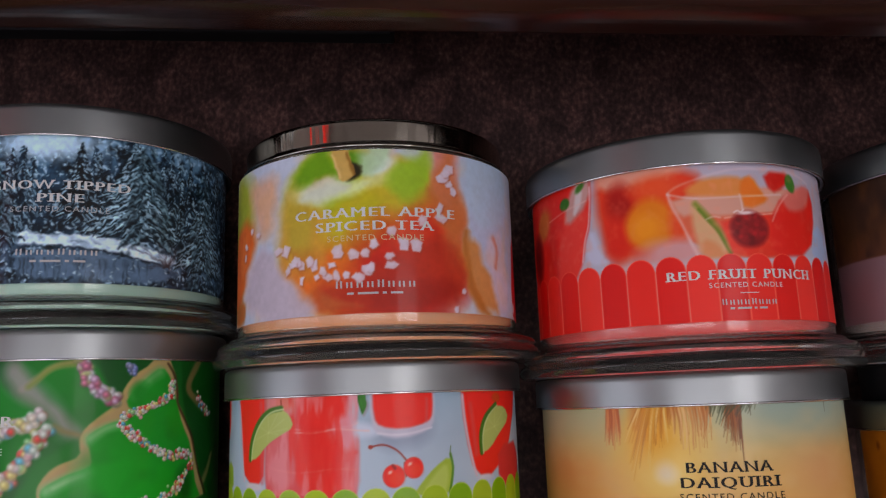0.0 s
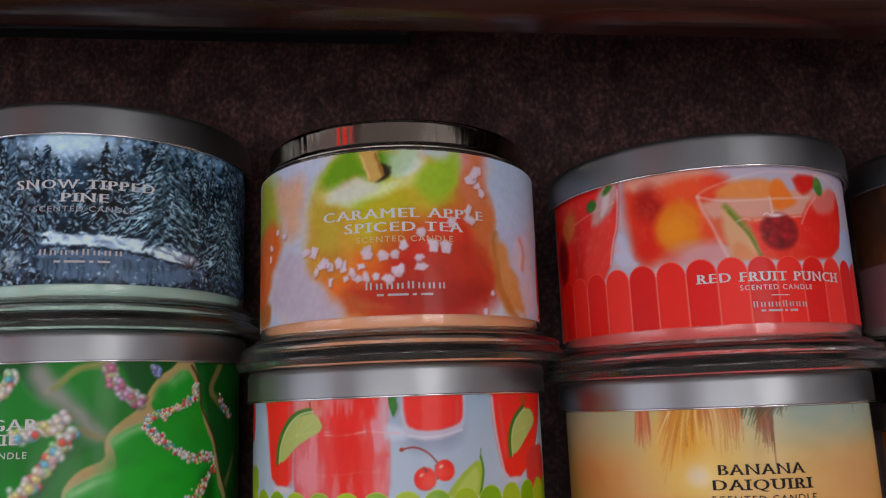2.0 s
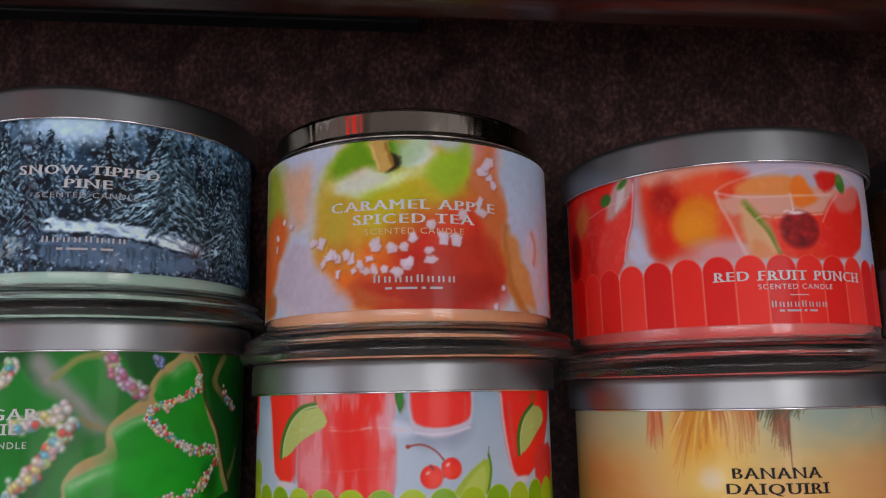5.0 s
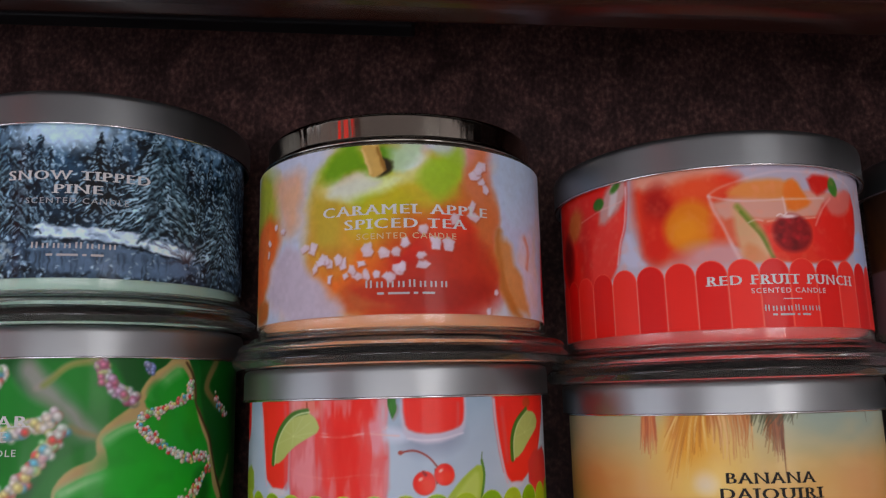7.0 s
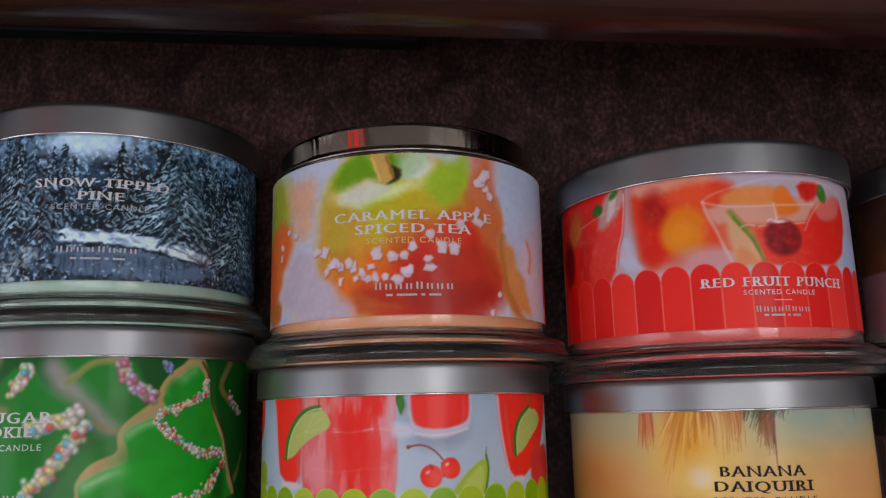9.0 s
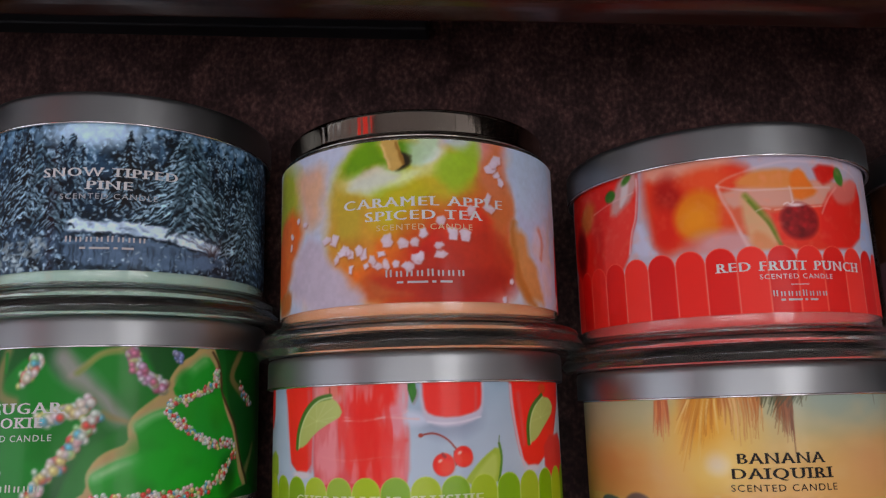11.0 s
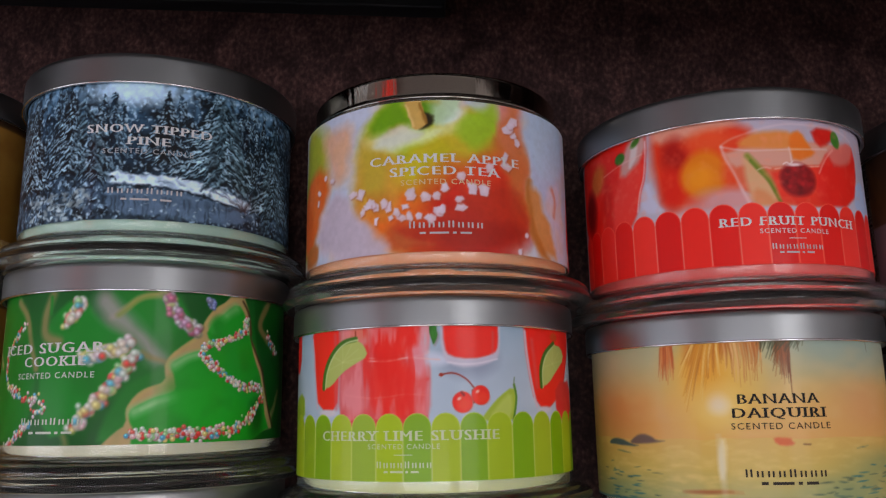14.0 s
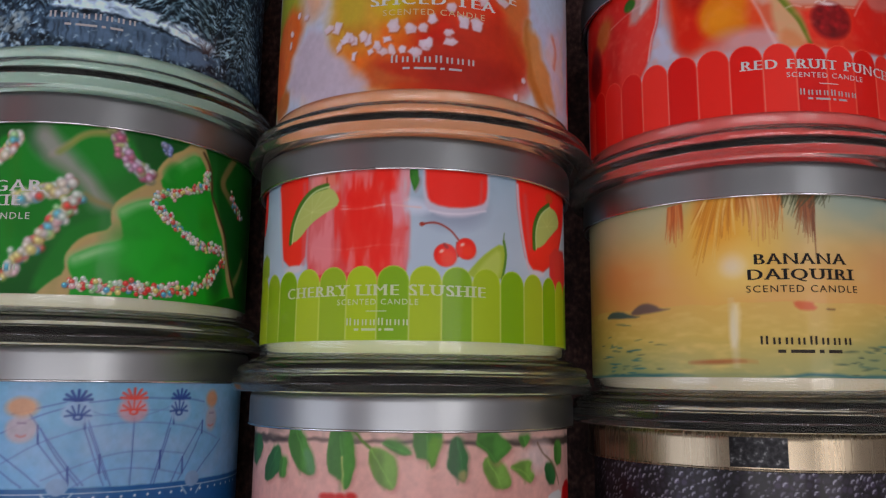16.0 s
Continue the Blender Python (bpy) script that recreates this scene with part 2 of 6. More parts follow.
sloped(part("upper_shelf", box_bm(-0.49, 0.49, 0.23, BACK - 0.001, 0, 0.02, 0.002), WOOD, bookcase), 0, 1.482)
strip = sloped(part("batten", box_bm(-0.45, 0, BACK - 0.012, BACK - 0.001, 0, 0.03, 0.001), BLACK, bookcase, "black batten under the upper shelf"), -0.036, 1.4665)


def rail_bm():
    # moulded rail: rounded nose below, flat face above
    prof = rounded([(0.030, 0.10), (0.030, 0.004), (0.028, 0.0), (0.014, 0.0), (0.002, 0.010), (0.0, 0.022), (0.0, 0.10)], 0.008, 6)
    bm = bmesh.new()
    ends = [[bm.verts.new((x, y, z)) for y, z in prof] for x in np.linspace(-0.49, 0.49, 25)]
    for a, b in zip(ends, ends[1:]):
        for k in range(len(prof)):
            j = (k + 1) % len(prof)
            bm.faces.new((a[k], a[j], b[j], b[k]))
    bm.faces.new(ends[0])
    bm.faces.new(ends[-1][::-1])
    bmesh.ops.recalc_face_normals(bm, faces=bm.faces)
    return bm


rail = sloped(part("front_rail", rail_bm(), WOOD, bookcase, "glossy cherry wood front rail with a rounded edge", True), 0, 1.4058)
rail.location.y = 0.185

# ---- label printing ----
R_LABEL = 0.0500


def smooth_noise(shape, cells, seed):
    """Cubic value noise between 0 and 1 on a grid of that shape; cells across and up."""
    rng = np.random.default_rng(seed)
    ny, nx = max(1, int(cells[1])), max(1, int(cells[0]))
    g = rng.random((ny + 2, nx + 2))
    v, u = np.linspace(0, ny, shape[0], endpoint=False), np.linspace(0, nx, shape[1], endpoint=False)
    i, j = v.astype(int), u.astype(int)
    fy, fx = (v - i), (u - j)
    fy, fx = (fy * fy * (3 - 2 * fy))[:, None], (fx * fx * (3 - 2 * fx))[None, :]
    a, b = g[np.ix_(i, j)], g[np.ix_(i, j + 1)]
    c, d = g[np.ix_(i + 1, j)], g[np.ix_(i + 1, j + 1)]
    return (a * (1 - fx) + b * fx) * (1 - fy) + (c * (1 - fx) + d * fx) * fy


def eased(a, closed, times=2):
    """Cuts the corners of an outline or a line, so that it runs in curves."""
    for _ in range(times if len(a) > 2 else 0):
        b = np.roll(a, -1, 0)
        q = np.stack((a * 0.75 + b * 0.25, a * 0.25 + b * 0.75), 1).reshape(-1, 2)
        a = q if closed else np.concatenate((a[:1], q[1:-3], a[-1:]))
    return a


class Sheet:
    """A label laid flat: s runs round the jar in degrees, v up in millimetres; colours are display values."""

    def __init__(self, lo, hi, s0=-100, s1=100, step=0.3):
        self.s0, self.s1, self.lo, self.hi = s0, s1, lo, hi
        self.w = int((s1 - s0) * 0.8727 / step)
        self.h = int((hi - lo) / step)
        self.S, self.V = np.meshgrid(np.linspace(s0, s1, self.w + 1), np.linspace(lo, hi, self.h + 1))
        self.C = np.ones((self.h + 1, self.w + 1, 3)) * 0.8

    def noise(self, size, seed, flat=1.0, octaves=1):
        total, weight, out = 0, 0, 0
        for k in range(octaves):
            cells = ((self.s1 - self.s0) * 0.8727 / size * 2 ** k, (self.hi - self.lo) / size * flat * 2 ** k)
            out = out + smooth_noise(self.S.shape, cells, seed + k) / 2 ** k
            weight += 1 / 2 ** k
        return out / weight

    def lay(self, mask, colour):
        self.C += (np.asarray(colour) - self.C) * np.clip(mask, 0, 1)[..., None]

    def window(self, s0, s1, v0, v1):
        """The part of the sheet round a shape, so that small shapes cost little."""
        j0, j1 = np.searchsorted(self.S[0], (s0, s1))
        i0, i1 = np.searchsorted(self.V[:, 0], (v0, v1))
        return slice(max(0, i0 - 1), i1 + 1), slice(max(0, j0 - 1), j1 + 1)

    def put(self, win, mask, colour):
        c = self.C[win]
        if c.size:
            c += (np.asarray(colour) - c) * np.clip(mask, 0, 1)[..., None]

    def ramp(self, stops, along="v"):
        x = self.V if along == "v" else self.S
        p = [q for q, _ in stops]
        for k in range(3):
            self.C[..., k] = np.interp(x, p, [c[k] for _, c in stops])

    def blob(self, at, rs, rv, colour, turn=0, soft=0.4, alpha=1.0, power=2.0):
        """An ellipse; rs and rv in millimetres, soft edge in millimetres."""
        s, v = at
        m = max(rs, rv) + soft
        win = self.window(s - m / 0.8727, s + m / 0.8727, v - m, v + m)
        x, y = (self.S[win] - s) * 0.8727, self.V[win] - v
        c, n = math.cos(radians(turn)), math.sin(radians(turn))
        d = (np.abs((x * c + y * n) / rs) ** power + np.abs((y * c - x * n) / rv) ** power) ** (1 / power)
        self.put(win, np.clip((1 - d) * min(rs, rv) / soft + 0.5, 0, 1) * alpha, colour)

    def poly(self, pts, colour, soft=0.35, alpha=1.0, ease=1):
        """A filled outline with an even soft edge; corners in degrees and millimetres."""
        a = np.array(pts, float)
        a[:, 1] += np.where(a[:, 1] > self.hi - 2.2, 5, 0)      # what meets the lid runs on under it
        a = eased(a, True, ease)
        q = soft + 0.3
        win = self.window(a[:, 0].min() - q, a[:, 0].max() + q, a[:, 1].min() - q, a[:, 1].max() + q)
        x, y = self.S[win] * 0.8727, self.V[win]
        a = a * (0.8727, 1)
        inside, dist = np.zeros(x.shape, bool), np.full(x.shape, 1e9)
        for (x0, y0), (x1, y1) in zip(a, np.roll(a, -1, 0)):
            cross = (y0 > y) != (y1 > y)
            if y1 != y0:
                inside ^= cross & (x < (x1 - x0) * (y - y0) / (y1 - y0) + x0)
            dx, dy = x1 - x0, y1 - y0
            t = np.clip(((x - x0) * dx + (y - y0) * dy) / (dx * dx + dy * dy + 1e-9), 0, 1)
            dist = np.minimum(dist, np.hypot(x - x0 - t * dx, y - y0 - t * dy))
        self.put(win, np.clip(np.where(inside, dist, -dist) / soft + 0.5, 0, 1) * alpha, colour)

    def line(self, pts, width, colour, soft=0.3, alpha=1.0, end=None):
        """A stroke through the points, in millimetres of width, tapering to end."""
        a = eased(np.array(pts, float), False)
        q = width + soft
        win = self.window(a[:, 0].min() - q, a[:, 0].max() + q, a[:, 1].min() - q, a[:, 1].max() + q)
        x, y = self.S[win] * 0.8727, self.V[win]
        a = a * (0.8727, 1)
        best = np.full(x.shape, -1e9)
        n = len(a) - 1
        for k, ((x0, y0), (x1, y1)) in enumerate(zip(a, a[1:])):
            dx, dy = x1 - x0, y1 - y0
            t = np.clip(((x - x0) * dx + (y - y0) * dy) / (dx * dx + dy * dy + 1e-9), 0, 1)
            w = width if end is None else width + (end - width) * (k + t) / n
            best = np.maximum(best, w / 2 - np.hypot(x - x0 - t * dx, y - y0 - t * dy))
        self.put(win, np.clip(best / soft + 0.5, 0, 1) * alpha, colour)

    def stir(self, amount, size, seed, grain=0.0):
        """Draws the picture about by a few tenths of a millimetre and grains it, as brushed or photographed edges are."""
        du = (self.noise(size, seed) - 0.5) * 2 * amount / (self.hi - self.lo) * self.h
        dv = (self.noise(size, seed + 50) - 0.5) * 2 * amount / (self.hi - self.lo) * self.h
        i, j = np.mgrid[0:self.h + 1, 0:self.w + 1]
        y, x = np.clip(i + dv, 0, self.h - 1.001), np.clip(j + du, 0, self.w - 1.001)
        i, j = y.astype(int), x.astype(int)
        fy, fx = (y - i)[..., None], (x - j)[..., None]
        c = self.C
        self.C = (c[i, j] * (1 - fx) + c[i, j + 1] * fx) * (1 - fy) + (c[i + 1, j] * (1 - fx) + c[i + 1, j + 1] * fx) * fy
        if grain:
            self.C = self.C * (1 + grain * 2 * (self.noise(1.6, seed + 90, octaves=3) - 0.5)[..., None])

    def stick(self, thing, label, gain=1.0):
        """The label as one bent sheet with its print in the colour layer, wrapped close to the jar."""
        w, h = self.w + 1, self.h + 1
        a = np.radians(self.S)
        r = R_LABEL
        co = np.stack((r * np.sin(a), -r * np.cos(a), self.V / 1000), -1).reshape(-1, 3)
        k = (np.arange(h - 1)[:, None] * w + np.arange(w - 1)[None, :]).ravel()
        quads = np.stack((k, k + 1, k + w + 1, k + w), -1).astype(np.int32)
        me = bpy.data.meshes.new("label")
        me.vertices.add(len(co))
        me.vertices.foreach_set("co", co.ravel())
        me.loops.add(quads.size)
        me.loops.foreach_set("vertex_index", quads.ravel())
        me.polygons.add(len(quads))
        me.polygons.foreach_set("loop_start", np.arange(len(quads), dtype=np.int32) * 4)
        me.polygons.foreach_set("use_smooth", np.ones(len(quads), bool))
        me.update(calc_edges=True)
        grey = self.C.mean(2, keepdims=True)
        c = np.clip(grey + (self.C - grey) * 1.14, 0, 1)
        c = np.where(c <= 0.04045, c / 12.92, ((c + 0.055) / 1.055) ** 2.4) * gain
        ink = me.color_attributes.new("ink", "FLOAT_COLOR", "POINT")
        ink.data.foreach_set("color", np.concatenate((c.reshape(-1, 3), np.ones((w * h, 1))), 1).astype(np.float32).ravel())
        me.materials.append(PRINT)
        ob = new("label", me)
        ob.parent = thing
        return tagged(ob, label)


def bent(bm, s, v, lift):
    """Bends a flat drawing in millimetres round the jar, its middle at s degrees and v millimetres."""
    r = R_LABEL + lift
    for p in bm.verts:
        a = radians(s) + p.co.x / 1000 / R_LABEL
        p.co = (r * math.sin(a), -r * math.cos(a), (v + p.co.y) / 1000)


def lettering(label_ob, text, s0, s1, v, cap, ink, name="title", serif=True, lift=0.00018):
    """A line of capitals from s0 to s1 degrees, its foot at v, of that height in millimetres."""
    cu = bpy.data.curves.new("text", "FONT")
    cu.body, cu.size, cu.offset, cu.resolution_u, cu.space_character = text, 1.0, 0.0, 3, 1.2
    ob = bpy.data.objects.new("text", cu)
    me = bpy.data.meshes.new_from_object(ob)
    bpy.data.objects.remove(ob)
    bpy.data.curves.remove(cu)
    bm = bmesh.new()
    bm.from_mesh(me)
    bpy.data.meshes.remove(me)
    if serif:
        push = {}
        for e in bm.edges:
            if len(e.link_faces) == 1:
                a, b = e.verts
                d = b.co - a.co
                n = Vector((d.y, -d.x, 0)).normalized()
                if n.dot((a.co + b.co) / 2 - e.link_faces[0].calc_center_median()) < 0:
                    n = -n
                for q in (a, b):
                    push[q] = push.get(q, Vector()) + n
        for q, n in push.items():
            q.co.x += 0.030 * max(-1, min(1, n.x))      # swells the upright strokes and thins the level ones
            q.co.y -= 0.012 * max(-1, min(1, n.y))
        letters, seen = [], set()
        for p in bm.verts:
            if p in seen:
                continue
            todo, island = [p], set()
            while todo:
                q = todo.pop()
                if q not in island:
                    island.add(q)
                    todo += [e.other_vert(q) for e in q.link_edges]
            seen |= island
            letters.append(island)
        for island in letters:
            edges = {e for q in island for e in q.link_edges if len(e.link_faces) == 1}
            for level, up in ((0.0, 1), (0.69, -1)):
                feet = [sorted(q.co.x for q in e.verts) for e in edges if all(abs(q.co.y - level) < 0.03 for q in e.verts)]
                feet = sorted(q for q in feet if 0.05 < q[1] - q[0] < 0.2)
                if len(feet) == 3:
                    feet.pop(1)
                wide = max(q.co.x for q in island) - min(q.co.x for q in island)
                for a, b in feet:
                    g = 0.03 if wide > 0.68 else 0.10
                    c = [bm.verts.new(q) for q in ((a - g, level, 0), (b + g, level, 0), (b + g, level + up * 0.07, 0), (a - g, level + up * 0.07, 0))]
                    bm.faces.new(c if up > 0 else c[::-1])
    x0, x1 = min(p.co.x for p in bm.verts), max(p.co.x for p in bm.verts)
    y1 = max(p.co.y for p in bm.verts)
    k = (s1 - s0) * 0.8727 / (x1 - x0)
    for p in bm.verts:
        p.co = ((p.co.x - (x0 + x1) / 2) * k, p.co.y * cap / 0.69, 0)
    bent(bm, (s0 + s1) / 2, v, lift)
    return part(name, bm, ink, label_ob, "")


def marks(label_ob, rows, ink, name="maker_mark", lift=0.00018, letters=1):
    """Plain bars in place of a mark or small print: rows of (s0, s1, v, height), thin uprights in a row, or a bar for each word."""
    for s0, s1, v, h in rows:
        if letters == 8:
            step = (s1 - s0) / 8
            bars = [(s0 + step * (k + f), step * 0.18, h * (1.0 if k in (0, 4) else 0.8)) for k in range(8) for f in (0.26, 0.68)]
        elif letters == 4:
            step = (s1 - s0) / 14
            bars = [(s0 + step * (a + b) / 2, step * (b - a - 0.4), h * 0.6) for a, b in ((0, 2), (2.6, 8), (8.6, 10), (10.6, 14))]
        else:
            bars = [((s0 + s1) / 2, s1 - s0, h)]
        for s, wide, top in bars:
            bm = bmesh.new()
            w = wide * 0.8727 / 2
            bm.faces.new([bm.verts.new(c) for c in ((-w, 0, 0), (w, 0, 0), (w, top, 0), (-w, top, 0))])
            bent(bm, s, v, lift)
            part(name, bm, ink, label_ob)


def speckle(sh, path, count, size, spread, seed, palette, soft=0.25):
    """Sugar beads scattered along a path."""
    rng = np.random.default_rng(seed)
    a = np.array(path, float)
    seg = np.hypot(np.diff(a[:, 0]) * 0.87, np.diff(a[:, 1]))
    for t in rng.random(count) * seg.sum():
        k = min(len(seg) - 1, int(np.searchsorted(np.cumsum(seg), t)))
        f = (t - seg[:k].sum()) / seg[k]
        p = a[k] * (1 - f) + a[k + 1] * f + rng.normal(0, spread, 2)
        c = np.array(palette[rng.integers(len(palette))])
        r = size * rng.uniform(0.8, 1.15)
        sh.blob(p + (0.15, -0.2), r, r, c * 0.45, soft=soft, alpha=0.45)
        sh.blob(p, r * 0.95, r * 0.95, c, soft=soft)
        sh.blob(p + (-0.2, 0.25), r * 0.35, r * 0.35, np.minimum(1, c * 1.35 + 0.15), soft=soft)


def pickets(sh, first, step, count, foot, top, fall, middle, greens, edge):
    """A row of round-headed stripes along the foot of a label; they stand lower away from the middle."""
    for k in range(count):
        s = first + k * step
        t = top - fall * ((s + step / 2 - middle) / 60) ** 2
        r = step * 0.8727 / 2
        for grow, c in ((0.0, edge), (0.22, greens[k % len(greens)])):
            w = r - grow
            d0 = w / 0.8727
            arc = [(s + step / 2 + d0 * math.cos(a), t - r + w * math.sin(a)) for a in np.linspace(0, math.pi, 11)]
            sh.poly(arc + [(s + step / 2 - d0, foot - 1), (s + step / 2 + d0, foot - 1)], c, 0.25, 1.0, 0)


def crystals(sh, spots, size, seed, colour=(0.87, 0.81, 0.87)):
    """Angular sugar crystals, half clear, each with a paler facet and a thin warm shadow."""
    rng = np.random.default_rng(seed)
    for p in spots:
        n, a0, r = int(rng.integers(4, 7)), rng.uniform(0, 6), size * rng.uniform(0.85, 1.3)
        wide = rng.uniform(0.75, 1.3)
        turn = rng.uniform(-0.6, 0.6)
        ring = []
        for k in range(n):
            a = a0 + 6.283 * (k + rng.uniform(-0.2, 0.2)) / n
            x, y = r * wide * math.cos(a), r * math.sin(a) / wide
            ring.append((p[0] + (x * math.cos(turn) - y * math.sin(turn)) / 0.8727, p[1] + x * math.sin(turn) + y * math.cos(turn)))
        sh.poly([(q[0] + 0.35, q[1] - 0.4) for q in ring], (0.56, 0.24, 0.16), 0.7, 0.45, 0)
        sh.poly(ring, colour, 0.45, rng.uniform(0.85, 1.0), 0)
        sh.poly([(p[0] + (q[0] - p[0]) * 0.55 - 0.2, p[1] + 0.25 + (q[1] - p[1]) * 0.5) for q in ring], (0.88, 0.84, 0.89), 0.4, 0.5, 0)


def leaf(sh, p, length, width, turn, colour, soft=0.3, vein=True):
    """A pointed, slightly bent leaf from its stalk end p; turn 0 hangs straight down."""
    rng = np.random.default_rng(int(abs(p[0] * 97 + length * 31)))
    c, n, bend = math.cos(radians(turn)), math.sin(radians(turn)), rng.uniform(-0.12, 0.12) * length
    def at(x, y):
        x = x + bend * math.sin(math.pi * y / length)
        return (p[0] + (x * c + y * n) / 0.8727, p[1] + (x * n - y * c))
    half = [(width / 2 * math.sin(math.pi * t ** 0.75) ** 0.9, length * t) for t in np.linspace(0, 1, 11)]
    col = np.array(colour)
    outline = [at(x, y) for x, y in half] + [at(-x, y) for x, y in half[-2:0:-1]]
    sh.poly([(a + 0.5, b - 0.5) for a, b in outline], (0.55, 0.36, 0.32), 1.2, 0.5)
    sh.poly(outline, col * 0.92, soft)
    sh.poly([at(x * 0.92, y) for x, y in half] + [at(0.05 * width, y) for x, y in half[-2:0:-1]], col * rng.uniform(1.15, 1.4) + (0.02, 0.02, 0.03), 0.9, 0.75)
    sh.poly([at(-x * 0.6, y) for x, y in half[3:8]] + [at(-x * 0.2, y) for x, y in half[7:2:-1]], col * rng.uniform(0.6, 1.5), 1.2, 0.6)
    if vein:
        sh.line([at(0, 0), at(0, length * 0.5), at(0, length * 0.95)], 0.2, col * 1.35 + 0.03, 0.35, 0.55, 0.08)


def conifer(sh, top, height, width, seed, snow=0.75, dark=(0.05, 0.09, 0.12), soft=0.3):
    """A snow-laden fir: drooping dark boughs with pale snow along their tops."""
    rng = np.random.default_rng(seed)
    x, y = top
    sh.poly([(x, y), (x + width * 0.42, y - height), (x - width * 0.42, y - height)], np.array(dark) * 0.8, 1.2, 0.9)
    rows = max(7, int(height / 1.15))
    for k in range(rows):
        f = (k + 0.5) / rows
        for side in (-1, 1):
            for _ in range(2 + int(f * (5 if width < 20 else 15))):
                l = width / 2 * f * rng.uniform(0.45, 1.1)
                y0 = y - height * f + rng.normal(0, 0.4)
                x0 = x + side * l * rng.uniform(0.0, 1.0)
                x1 = x0 + side * min(2.6, max(0.7, l * 0.35)) * rng.uniform(0.6, 1.2)
                drop = rng.uniform(0.5, 1.5) * (0.5 + f)
                tone = rng.uniform(0.6, 1.3)
                sh.line([(x0, y0 - 0.45), (x1, y0 - drop - 0.6)], 0.9, np.array(dark) * tone, soft, 0.95, 0.3)
                if rng.random() < snow:
                    g = rng.uniform(0.62, 1.0)
                    sh.line([(x0, y0), (x1, y0 - drop)], rng.uniform(0.3, 0.75) * (1.15 if width > 20 else 0.9), (g * 0.88, g * 0.97, g * 1.05), soft, 0.9, 0.15)


def snow_art(th, lo, hi):
    sh = Sheet(lo * 1000, hi * 1000, step=0.28)
    sh.ramp([(14, (0.30, 0.36, 0.42)), (22, (0.40, 0.47, 0.55)), (32, (0.14, 0.20, 0.25)), (52, (0.25, 0.34, 0.42)), (62, (0.52, 0.62, 0.72))])
    n = sh.noise(2.2, 5, octaves=3)
    sh.lay((n - 0.32) * 2.2, (0.05, 0.08, 0.10))
    sh.lay((sh.noise(1.0, 9, octaves=2) - 0.58) * 5, (0.66, 0.73, 0.80))
    sh.blob((7.9, 60.8), 15, 6, (0.78, 0.84, 0.92), soft=6)
    rng = np.random.default_rng(4)
    for k in range(62):
        s = rng.uniform(-95, 95)
        v = rng.uniform(52, 63) - (3 if abs(s - 3) < 22 else 0)
        g = rng.uniform(0.5, 1.1)
        conifer(sh, (s, v), rng.uniform(14, 24), rng.uniform(6, 10), 100 + k, 0.55, (0.13 * g, 0.19 * g, 0.24 * g), 0.35)
    sh.poly([(-3.5, 27.3), (2.1, 31.9), (6.9, 30.1), (13.7, 29.7), (22.8, 30.2), (34.7, 29.3), (45.3, 27.3), (59.8, 23.9), (54.7, 21.9), (40.1, 24.1), (27.7, 25.8), (12.8, 26.4)], (0.86, 0.90, 0.97), 1.0)
    sh.poly([(-2.9, 21.9), (14.0, 25.6), (30.1, 24.4), (48.5, 21.9), (58.4, 17.5), (40.7, 14.4), (23.7, 16.6), (3.5, 15.5)], (0.40, 0.46, 0.54), 1.2)
    sh.line([(12.8, 26.4), (27.7, 25.2), (40.1, 23.7), (53.1, 21.6)], 0.5, (0.10, 0.13, 0.16), 0.5, 0.8)
    sh.line([(18.4, 27.9), (32.3, 27.6), (44.0, 26.2)], 0.5, (0.50, 0.56, 0.64), 0.5, 0.7)
    sh.lay((sh.noise(2.0, 55, octaves=3) - 0.5) * 1.5 * (sh.V < 31) * (sh.V > 19), (0.30, 0.36, 0.43))
    reeds = sh.noise(0.7, 21, 0.12, 2)
    win = (np.abs(sh.V - 18) < 4.5) * (np.abs(sh.S - 8) < 40)
    sh.lay((reeds - 0.52) * 3 * win, (0.24, 0.28, 0.32))
    for k in range(70):
        p = (rng.uniform(-40, -8), rng.uniform(15, 25))
        g = rng.uniform(0.5, 0.95)
        sh.blob(p, rng.uniform(0.5, 1.9), rng.uniform(0.3, 0.9), (g * 0.95, g * 0.98, g), rng.uniform(-50, 50), 0.5, 0.8)
    for k in range(60):
        p = (rng.uniform(-45, -5), rng.uniform(15, 27))
        sh.blob(p, rng.uniform(0.3, 1.1), 0.3, (0.10, 0.13, 0.15), rng.uniform(-60, 60), 0.4, 0.8)
    for k in range(26):
        a, b = (13.7, 30.5), (53.0, 22.8)
        f = rng.random()
        sh.blob((a[0] + (b[0] - a[0]) * f, a[1] + (b[1] - a[1]) * f + rng.normal(0.6, 0.8)), rng.uniform(0.8, 2.4), 0.4, (0.88, 0.91, 0.97), -12, 0.5, 0.8)
    conifer(sh, (-17.9, 61.8), 30, 22, 41, 0.6)
    conifer(sh, (-41.8, 61.9), 34, 26, 42, 0.7)
    conifer(sh, (20.6, 60.9), 26, 16, 43, 0.6)
    conifer(sh, (-5.0, 43.8), 15, 14, 46, 0.7)
    conifer(sh, (40.2, 64.3), 33, 34, 44, 0.95, (0.06, 0.12, 0.15))
    conifer(sh, (42.4, 61.9), 28, 26, 47, 0.9, (0.07, 0.14, 0.17))
    conifer(sh, (74.5, 54.5), 32, 34, 45, 0.95, (0.05, 0.09, 0.10))
